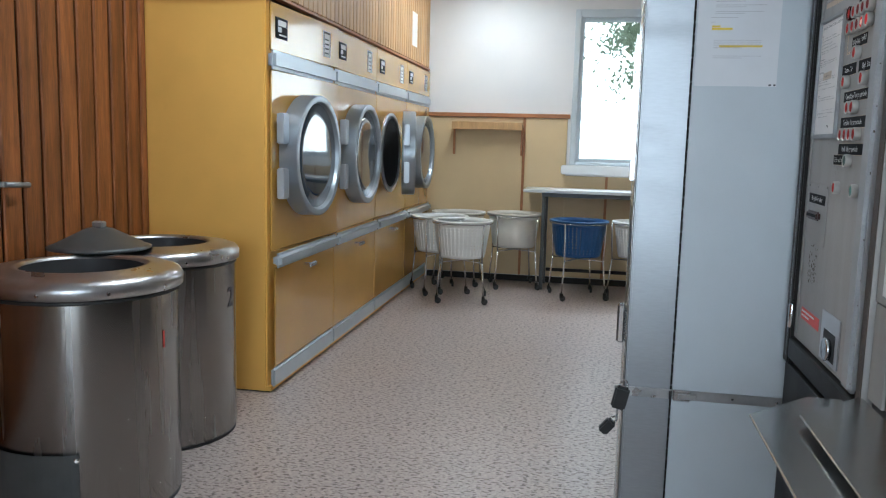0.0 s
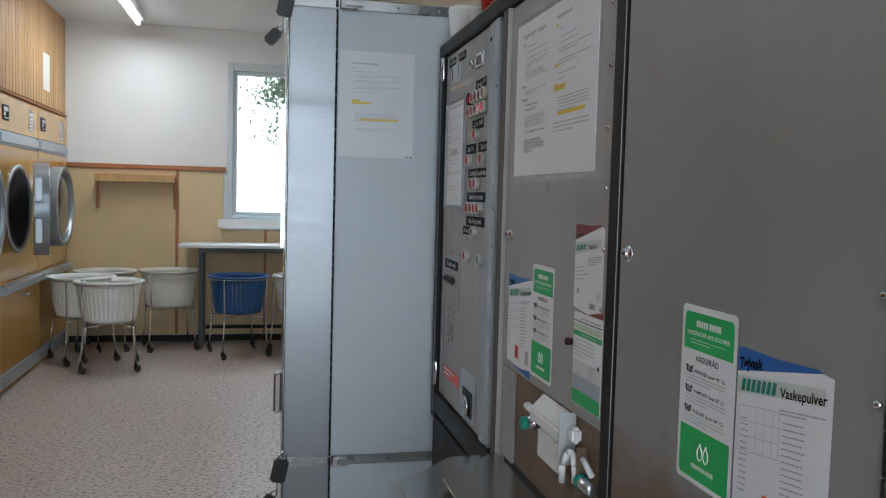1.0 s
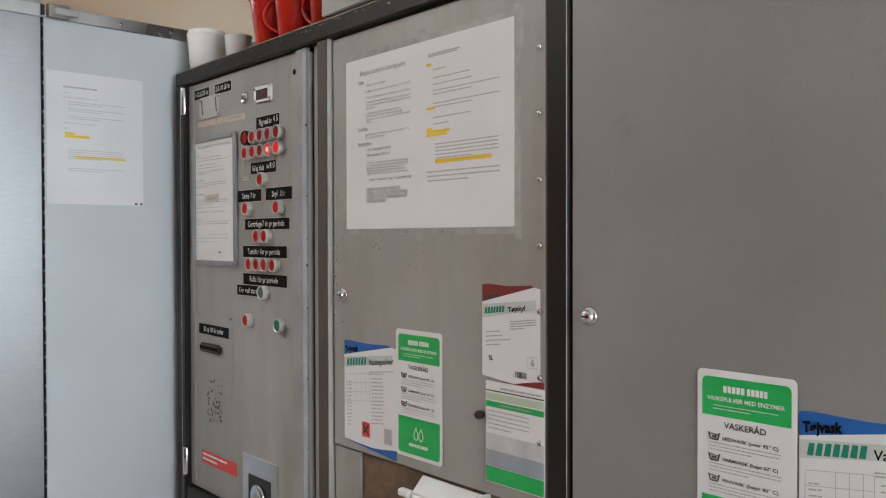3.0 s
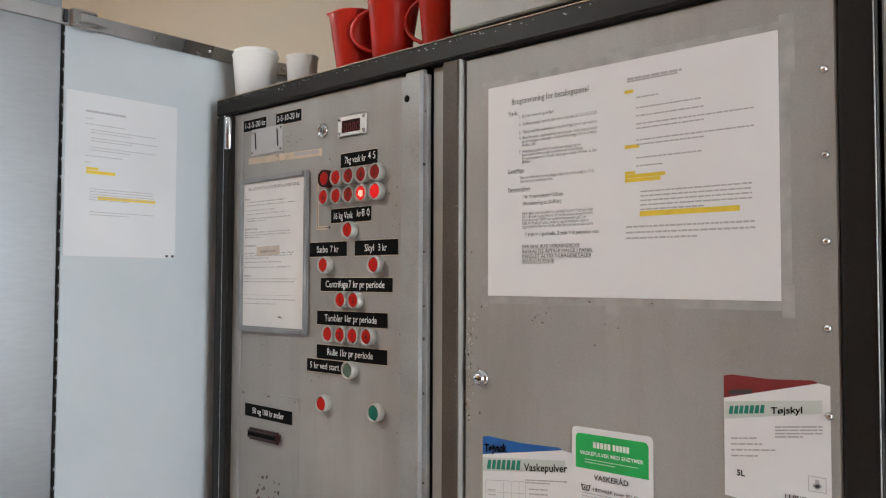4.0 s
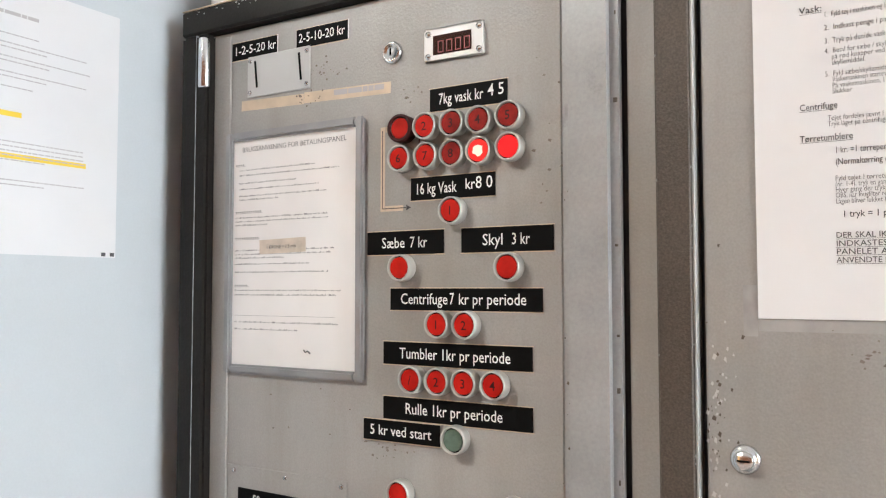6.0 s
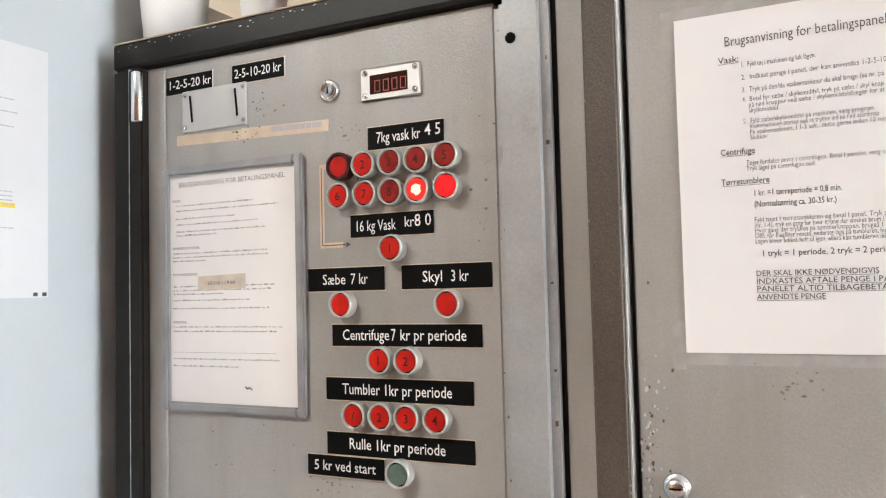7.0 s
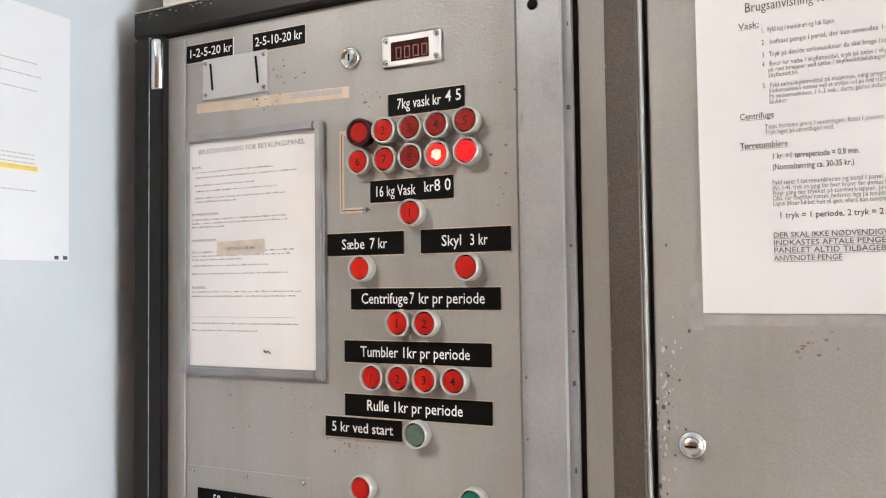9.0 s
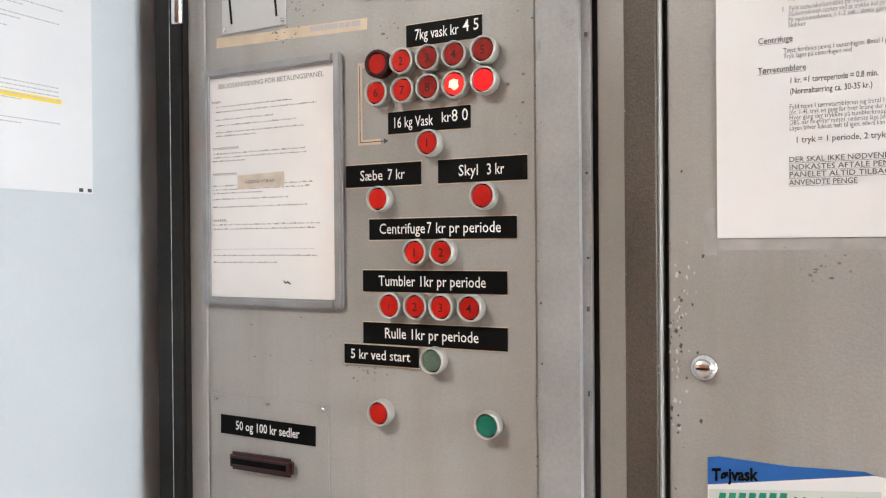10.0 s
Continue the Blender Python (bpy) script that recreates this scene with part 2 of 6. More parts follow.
M_LAMIN = mat("table_white_laminate", (0.66, 0.67, 0.68), 0.3, var=0.04, scale=5)
M_GLOW = mat("bright_hazy_distance", (1.0, 1.0, 1.0), 1.0, var=0.0, emit=((0.88, 0.96, 1.0), 5.0))
M_GROUND = mat("sunlit_lawn", (0.12, 0.16, 0.05), 0.9, var=0.3, scale=2, fine=0.3, fine_scale=40)
M_LEAF = mat("green_leaf", (0.26, 0.31, 0.23), 0.5, var=0.3, scale=4, fine=0.2, fine_scale=30)
# light passes through the thin leaves
leaf_nodes, leaf_links = M_LEAF.node_tree.nodes, M_LEAF.node_tree.links
leaf_thin = leaf_nodes.new("ShaderNodeBsdfTranslucent")
leaf_thin.inputs["Color"].default_value = (0.36, 0.44, 0.34, 1)
leaf_mix = leaf_nodes.new("ShaderNodeMixShader")
leaf_mix.inputs[0].default_value = 0.55
leaf_links.new(leaf_nodes["Principled BSDF"].outputs[0], leaf_mix.inputs[1])
leaf_links.new(leaf_thin.outputs[0], leaf_mix.inputs[2])
leaf_links.new(leaf_mix.outputs[0], leaf_nodes["Material Output"].inputs[0])
M_BARK = mat("tree_bark", (0.12, 0.09, 0.06), 0.9, var=0.3, scale=10, bump=0.5, bump_scale=30)


def floor_material():
    m = mat("speckled_vinyl_floor", (0.49, 0.405, 0.375), 0.34, var=0.02, scale=1.2, fine=0.05, fine_scale=60, rough_var=0.03, spec=0.6)
    nt = m.node_tree
    n, L = nt.nodes, nt.links.new
    b = n["Principled BSDF"]
    col = b.inputs["Base Color"].links[0].from_socket
    geo = n.new("ShaderNodeNewGeometry")
    for sc, lo, hi, colr, amt, st in ((44, 0.568, 0.605, (0.10, 0.064, 0.052), 0.82, (1, 2.0, 1)), (40, 0.585, 0.64, (0.27, 0.20, 0.17), 0.45, (2.0, 1, 1)), (64, 0.56, 0.63, (0.66, 0.58, 0.52), 0.5, (1, 1.4, 1))):
        mp = n.new("ShaderNodeMapping")
        mp.inputs["Scale"].default_value = st
        mp.inputs["Rotation"].default_value = (0, 0, sc)
        L(geo.outputs["Position"], mp.inputs["Vector"])
        t = n.new("ShaderNodeTexNoise")
        t.inputs["Scale"].default_value, t.inputs["Detail"].default_value = sc, 0.6
        L(mp.outputs[0], t.inputs["Vector"])
        r = n.new("ShaderNodeMapRange")
        r.inputs["From Min"].default_value, r.inputs["From Max"].default_value = lo, hi
        r.inputs["To Max"].default_value = amt
        L(t.outputs[0], r.inputs["Value"])
        mx = n.new("ShaderNodeMixRGB")
        mx.inputs[2].default_value = (*colr, 1)
        L(r.outputs[0], mx.inputs[0]), L(col, mx.inputs[1])
        col = mx.outputs[0]
    L(col, b.inputs["Base Color"])
    return m


def stained_material():
    # grey base painted darker where window light only grazes; brown stain follows
    m = mat("shaded_grey_paint_with_brown_stain", (0.264, 0.260, 0.251), 0.43, var=0.09, scale=4, fine=0.05, fine_scale=500, bump=0.16, bump_scale=330, spots=0.3, spot_color=(0.2, 0.17, 0.14), streaks=0.2, streak_color=(0.25, 0.22, 0.19))
    nt = m.node_tree
    n, L = nt.nodes, nt.links.new
    b = n["Principled BSDF"]
    col = b.inputs["Base Color"].links[0].from_socket
    geo = n.new("ShaderNodeNewGeometry")
    sep = n.new("ShaderNodeSeparateXYZ")
    L(geo.outputs["Position"], sep.inputs[0])
    t = n.new("ShaderNodeTexNoise")
    t.inputs["Scale"].default_value, t.inputs["Detail"].default_value = 14, 8
    L(geo.outputs["Position"], t.inputs["Vector"])
    ma = n.new("ShaderNodeMath")
    ma.operation = 'MULTIPLY_ADD'
    ma.inputs[1].default_value = 0.22
    L(t.outputs[0], ma.inputs[0]), L(sep.outputs[2], ma.inputs[2])
    r = n.new("ShaderNodeMapRange")
    r.inputs["From Min"].default_value, r.inputs["From Max"].default_value = 1.15, 1.05
    r.inputs["To Max"].default_value = 0.85
    L(ma.outputs[0], r.inputs["Value"])
    mx = n.new("ShaderNodeMixRGB")
    mx.inputs[2].default_value = (0.16, 0.095, 0.055, 1)
    L(r.outputs[0], mx.inputs[0]), L(col, mx.inputs[1])
    L(mx.outputs[0], b.inputs["Base Color"])
    return m


M_FLOOR = floor_material()
M_STAIN_SHADED = stained_material()
M_BROWN = mat("brown_soap_stained_steel", (0.17, 0.11, 0.07), 0.5, var=0.3, scale=12, fine=0.15, fine_scale=80, spots=0.5, spot_color=(0.3, 0.26, 0.22))
M_GLASS = bpy.data.materials.new("window_glass")
M_GLASS.use_nodes = True
gb = M_GLASS.node_tree.nodes["Principled BSDF"]
gb.inputs["Transmission Weight"].default_value, gb.inputs["Roughness"].default_value, gb.inputs["IOR"].default_value = 1.0, 0.0, 1.45
M_DGLASS = mat("dark_door_glass", (0.030, 0.050, 0.075), 0.03, var=0.1, coat=1.0)

# ---- mesh helpers ----
WORLD = {}
# marks too small to tell apart one by one
FINE = {"print", "fine_print", "typed_text", "dirt_specks", "dark_chips", "bare_chips", "paint_specks", "frame_chips", "scraped_patch", "pen_marks", "sticker_print"}


def box(bm, x0, x1, y0, y1, z0, z1, bevel=0.0, seg=1):
    vs = bmesh.ops.create_cube(bm, size=1)["verts"]
    bmesh.ops.scale(bm, vec=(abs(x1 - x0), abs(y1 - y0), abs(z1 - z0)), verts=vs)
    bmesh.ops.translate(bm, vec=((x0 + x1) / 2, (y0 + y1) / 2, (z0 + z1) / 2), verts=vs)
    if bevel:
        es = list({e for v in vs for e in v.link_edges})
        bmesh.ops.bevel(bm, geom=es, offset=bevel, segments=seg, affect='EDGES', clamp_overlap=True)


def B(x0, x1, y0, y1, z0, z1, bevel=0.0, seg=1):
    bm = bmesh.new()
    box(bm, x0, x1, y0, y1, z0, z1, bevel, seg)
    return bm


def lathe(bm, profile, segs=32, m=Matrix(), caps=True):
    """Turn a profile of (radius, height) round the local z axis."""
    rings = []
    for r, h in profile:
        rings.append([bm.verts.new(m @ Vector((r * math.cos(2 * math.pi * i / segs), r * math.sin(2 * math.pi * i / segs), h))) for i in range(segs)])
    for a, b in zip(rings, rings[1:]):
        for i in range(segs):
            f = bm.faces.new((a[i], a[(i + 1) % segs], b[(i + 1) % segs], b[i]))
            f.smooth = True
    if profile[0] == profile[-1] or not caps:
        return bm
    if profile[0][0] > 1e-5:
        bm.faces.new(rings[0][::-1])
    if profile[-1][0] > 1e-5:
        bm.faces.new(rings[-1])
    return bm


def tube(bm, pts, r, segs=8):
    """A round bar through points."""
    for a, b in zip(pts, pts[1:]):
        a, b = Vector(a), Vector(b)
        d = b - a
        m = Matrix.Translation(a) @ d.to_track_quat("Z", "Y").to_matrix().to_4x4()
        lathe(bm, [(r, 0), (r, d.length)], segs, m)
    return bm


def quad(bm, pts):
    bm.faces.new([bm.verts.new(p) for p in pts])
    return bm


def thing(name, at, label, category, group="", kind="", rz=0.0):
    ob = new(name)
    ob.empty_display_size = 0.05
    m = pose(*at, 0, 0, rz)
    ob.matrix_world = m
    WORLD[ob] = m
    return tagged(ob, label, category, group, kind)


def solid(name, bm, material, label="", category="", group="", kind=""):
    """A thing or piece of the setting that is one mesh, in world metres."""
    me = bpy.data.meshes.new(name)
    bmesh.ops.recalc_face_normals(bm, faces=bm.faces)
    bm.to_mesh(me)
    bm.free()
    me.materials.append(material)
    ob = new(name, me)
    WORLD[ob] = Matrix()
    return tagged(ob, label, category, group, kind)


def part(name, bm, material, parent, label="", recalc=True, local=False):
    """One mesh under a thing or a part; bm is in world metres unless local."""
    me = bpy.data.meshes.new(name)
    if recalc:
        bmesh.ops.recalc_face_normals(bm, faces=bm.faces)
    if not local:
        bmesh.ops.transform(bm, matrix=WORLD[parent].inverted(), verts=bm.verts)
    bm.to_mesh(me)
    bm.free()
    me.materials.append(material)
    ob = new(name, me)
    ob.parent = parent
    WORLD[ob] = WORLD[parent]
    return tagged(ob, label, kind="stuff" if name in FINE else "")


def again(name, src, parent, at, label=""):
    """The mesh of src once more, under parent, at a local place."""
    ob = new(name, src.data)
    ob.parent = parent
    ob.location = at
    WORLD[ob] = WORLD[parent] @ Matrix.Translation(at)
    return tagged(ob, label)


def text(bm, body, size, m, width=0.0, bold=0.0, align='LEFT'):
    """Lettering in the built-in font, laid flat in the plane of m."""
    cu = bpy.data.curves.new("type", 'FONT')
    cu.body, cu.size, cu.align_x, cu.resolution_u, cu.offset = body, size, align, 2, bold
    ob = bpy.data.objects.new("type", cu)
    me = bpy.data.meshes.new_from_object(ob)
    if len(me.vertices):
        if width:
            xs = [v.co.x for v in me.vertices]
            k = width / (max(xs) - min(xs))
            for v in me.vertices:
                v.co.x *= k
        me.transform(m)
        bm.from_mesh(me)
    bpy.data.objects.remove(ob)
    bpy.data.meshes.remove(me)
    bpy.data.curves.remove(cu)
    return bm


XP = 0.5335


def on_panel(y, z, off=0.001, turn=0.0):
    """Plane on the cabinet front: local x runs to -y, local y up, facing -x."""
    return Matrix.Translation((XP - off, y, z)) @ Matrix(((0, 0, -1, 0), (-1, 0, 0, 0), (0, 1, 0, 0), (0, 0, 0, 1))) @ pose(0, 0, 0, 0, 0, turn)


def on_side(x, z, y, off=0.001, turn=0.0):
    """Plane that faces -y: local x runs to +x, local y up."""
    return Matrix.Translation((x, y - off, z)) @ Matrix(((1, 0, 0, 0), (0, 0, -1, 0), (0, 1, 0, 0), (0, 0, 0, 1))) @ pose(0, 0, 0, 0, 0, turn)


def rect(bm, m, x0, x1, y0, y1):
    return quad(bm, [m @ Vector(p) for p in ((x0, y0, 0), (x1, y0, 0), (x1, y1, 0), (x0, y1, 0))])


def bars(bm, m, x0, x1, y, n, h, gap, rng, words=True, last=0.6, long=0.02):
    """Lines of writing too small to read."""
    for i in range(n):
        end = x1 if i < n - 1 else x0 + (x1 - x0) * last
        x = x0
        while x < end - 0.002:
            w = min(rng.uniform(long * 0.3, long) if words else end - x, end - x)
            rect(bm, m, x, x + w, y - i * gap, y - i * gap + h)
            x += w + min(h * 0.9, 0.0011)
    return bm


# ---- structure ----
WALL_L, WALL_R, WALL_F, WALL_B, CEIL = -2.24, 0.98, 7.45, -1.6, 2.76
solid("floor", B(WALL_L - 0.2, WALL_R + 0.2, WALL_B - 0.2, WALL_F + 0.2, -0.12, 0.0), M_FLOOR, "speckled beige vinyl floor with brown flecks", "floor", kind="structure")
solid("ceiling", B(WALL_L - 0.2, WALL_R + 0.2, WALL_B - 0.2, WALL_F + 0.2, CEIL, CEIL + 0.12), M_CEIL, "plain white painted ceiling", "ceiling", kind="structure")
solid("wall_east", B(WALL_R, WALL_R + 0.15, WALL_B, WALL_F, 0, CEIL), M_CREAM, "cream painted wall behind the machines", "wall", kind="structure")
solid("wall_west", B(WALL_L - 0.15, WALL_L, WALL_B, WALL_F, 0, CEIL), M_DARK, "dark wall behind wooden boards", "wall", kind="structure")
SX0, SX1, SZ0, SZ1 = -0.80, 0.60, 0.75, 2.25
bm = bmesh.new()
box(bm, WALL_L - 0.15, SX0, WALL_B - 0.15, WALL_B, 0, CEIL)
box(bm, SX1, WALL_R + 0.15, WALL_B - 0.15, WALL_B, 0, CEIL)
box(bm, SX0, SX1, WALL_B - 0.15, WALL_B, 0, SZ0)
box(bm, SX0, SX1, WALL_B - 0.15, WALL_B, SZ1, CEIL)
solid("wall_south", bm, M_WAINS, "plain beige board wall", "wall", kind="structure")
win2 = thing("window_2", ((SX0 + SX1) / 2, WALL_B, SZ0), "plain daylight window in the end wall", "window", kind="structure")
for b in ((SX0, SX0 + 0.06, SZ0, SZ1), (SX1 - 0.06, SX1, SZ0, SZ1), (SX0 + 0.06, SX1 - 0.06, SZ1 - 0.06, SZ1), (SX0 + 0.06, SX1 - 0.06, SZ0, SZ0 + 0.06)):
    part("window_frame", B(b[0], b[1], WALL_B - 0.10, WALL_B + 0.02, b[2], b[3], 0.004), M_WINFR, win2)
pane2 = part("pane", B(SX0 + 0.055, SX1 - 0.055, WALL_B - 0.05, WALL_B - 0.044, SZ0 + 0.055, SZ1 - 0.055), M_GLASS, win2)
pane2.visible_shadow = False
area_lamp("end_window_daylight", pose((SX0 + SX1) / 2, WALL_B - 0.13, (SZ0 + SZ1) / 2, 90, 0, 0), SX1 - SX0, SZ1 - SZ0, 44, (0.86, 0.94, 1.0))
WX0, WX1, WZ0, WZ1 = -0.29, 0.80, 1.10, 2.48
bm = bmesh.new()
box(bm, WALL_L, WX0, WALL_F, WALL_F + 0.2, 1.53, CEIL)
box(bm, WX0, WX1, WALL_F, WALL_F + 0.2, WZ1, CEIL)
box(bm, WX1, WALL_R, WALL_F, WALL_F + 0.2, 1.53, CEIL)
box(bm, WALL_L, WX0, WALL_F, WALL_F + 0.2, 0, 1.53)
box(bm, WX0, WX1, WALL_F, WALL_F + 0.2, 0, WZ0)
box(bm, WX1, WALL_R, WALL_F, WALL_F + 0.2, 0, 1.53)
wall_n = solid("wall_north", bm, M_WHITEWALL, "white painted wall above beige boards", "wall", kind="structure")
for x0, x1, z1 in ((-1.72, -0.725, 1.515), (-0.70, WX0 - 0.03, 1.515), (WX0 - 0.03, 0.04, 1.0), (0.062, 0.97, 1.0)):
    part("panel", B(x0, x1, WALL_F - 0.012, WALL_F - 0.001, 0.06, z1, 0.002), M_WAINS, wall_n)
for x in (-0.7125, 0.051):
    part("batten", B(x - 0.012, x + 0.012, WALL_F - 0.018, WALL_F - 0.001, 0.06, 1.515 if x < 0 else 1.0, 0.002), M_RAIL, wall_n)
part("rail", B(-1.72, WX0 - 0.01, WALL_F - 0.03, WALL_F - 0.001, 1.517, 1.555, 0.005), M_RAIL, wall_n, "varnished brown wooden dado rail")
solid("baseboard", B(-1.6, 0.97, WALL_F - 0.022, WALL_F - 0.0125, 0.0, 0.058, 0.003), M_FRAME, "dark painted baseboard", "baseboard", kind="structure")

# window
win = thing("window_1", ((WX0 + WX1) / 2, WALL_F, WZ0), "grey painted window with bright daylight outside", "window", kind="structure")
for nm, b in (("frame", (WX0, WX0 + 0.05, WZ0, WZ1)), ("frame", (WX1 - 0.05, WX1, WZ0, WZ1)), ("frame", (WX0 + 0.05, WX1 - 0.05, WZ1 - 0.07, WZ1)), ("frame", (WX0 + 0.05, WX1 - 0.05, WZ0, WZ0 + 0.03))):
    part("window_frame", B(b[0], b[1], WALL_F - 0.025, WALL_F + 0.10, b[2], b[3], 0.004), M_WINFR, win)
for b in ((WX0 + 0.05, WX0 + 0.085, WZ0 + 0.03, WZ1 - 0.07), (WX1 - 0.085, WX1 - 0.05, WZ0 + 0.03, WZ1 - 0.07), (WX0 + 0.085, WX1 - 0.085, WZ1 - 0.105, WZ1 - 0.07), (WX0 + 0.085, WX1 - 0.085, WZ0 + 0.03, WZ0 + 0.065)):
    part("sash", B(b[0], b[1], WALL_F + 0.005, WALL_F + 0.06, b[2], b[3], 0.004), M_WINFR, win)
pane = part("pane", B(WX0 + 0.08, WX1 - 0.08, WALL_F + 0.028, WALL_F + 0.034, WZ0 + 0.06, WZ1 - 0.10), M_GLASS, win)
pane.visible_shadow = False
part("window_sill", B(WX0 - 0.07, WX1 + 0.07, WALL_F - 0.10, WALL_F + 0.0, WZ0 - 0.085, WZ0 - 0.002, 0.008, 2), M_SILL, win, "white painted sill")
area_lamp("window_daylight", look((0.25, WALL_F + 1.1, 3.75), (0.1, 6.2, 0.9)), 1.6, 1.2, 165, (0.80, 0.92, 1.0))

# shelf bracket on the far wall
rack = thing("wall_rack", (-1.04, WALL_F, 1.2), "small wooden wall rack on brown brackets", "wall rack")
part("board", B(-1.37, -0.72, WALL_F - 0.12, WALL_F - 0.014, 1.425, 1.45, 0.004), M_RAIL, rack)
part("front_rail", B(-1.37, -0.72, WALL_F - 0.14, WALL_F - 0.122, 1.40, 1.47, 0.004), M_WOODL, rack)
for x in (-1.36, -0.73):
    part("bracket", B(x - 0.01, x + 0.01, WALL_F - 0.05, WALL_F - 0.019, 1.17, 1.424, 0.003), M_RAIL, rack)

# wooden boards on the west wall
west = thing("wall_cladding", (WALL_L, 2.0, 0), "vertical stained pine boards on the wall", "wall cladding", kind="structure")
y = WALL_B
rng = random.Random(4)
while y < 3.64:
    w = 0.118
    bmx = B(WALL_L + 0.001, WALL_L + 0.02, y + 0.008, min(y + w - 0.008, 3.652), 0.0, CEIL, 0.006)
    part("board", bmx, M_WOOD, west)
    y += w

hd = part("door_handle", B(WALL_L + 0.0205, WALL_L + 0.03, 2.575, 2.625, 1.04, 1.18, 0.003), M_FRAMEBAR, west, "dark grey metal lever handle")
part("lever", tube(bmesh.new(), [(WALL_L + 0.03, 2.60, 1.075), (WALL_L + 0.07, 2.60, 1.075), (WALL_L + 0.07, 2.73, 1.068)], 0.011, 10), M_FRAMEBAR, hd)

# ---- fluorescent lamps ----
def ceiling_lamp(x, y0, y1, watts):
    th = thing("fluorescent_lamp", (x, (y0 + y1) / 2, CEIL), "lit white fluorescent strip lamp on the ceiling", "ceiling lamp", "ceiling lamps")
    part("housing", B(x - 0.05, x + 0.05, y0, y1, CEIL - 0.05, CEIL - 0.001, 0.006), M_LAMPBODY, th)
    part("tube", lathe(bmesh.new(), [(0.015, 0), (0.015, y1 - y0 - 0.06)], 12, Matrix.Translation((x, y0 + 0.03, CEIL - 0.075)) @ pose(0, 0, 0, -90, 0, 0)), M_TUBE, th, "glowing tube")
    for yy in (y0 + 0.02, y1 - 0.02):
        part("socket", B(x - 0.018, x + 0.018, yy - 0.012, yy + 0.012, CEIL - 0.095, CEIL - 0.05, 0.003), M_LAMPBODY, th)
    area_lamp("lamp_light", look((x, (y0 + y1) / 2, CEIL - 0.1), (x, (y0 + y1) / 2, 0)), 0.08, y1 - y0, watts, (0.96, 1.0, 0.98))


ceiling_lamp(-0.98, 5.85, 7.05, 18)
ceiling_lamp(-0.98, 2.3, 3.5, 20)

# ---- tumble dryers ----
DW, DH, DD = 0.9475, 1.93, 0.66
DM = pose(-1.566, 3.655, 0, 0, 0, 0.8)


def door_ring(bm, m):
    lathe(bm, [(0.258, 0.0), (0.314, 0.0), (0.316, 0.002), (0.316, 0.004), (0.316, 0.090), (0.316, 0.092), (0.312, 0.096), (0.310, 0.0965), (0.286, 0.0965), (0.284, 0.096), (0.281, 0.092), (0.2805, 0.090), (0.2622, 0.050), (0.262, 0.048), (0.258, 0.0)], 48, m)


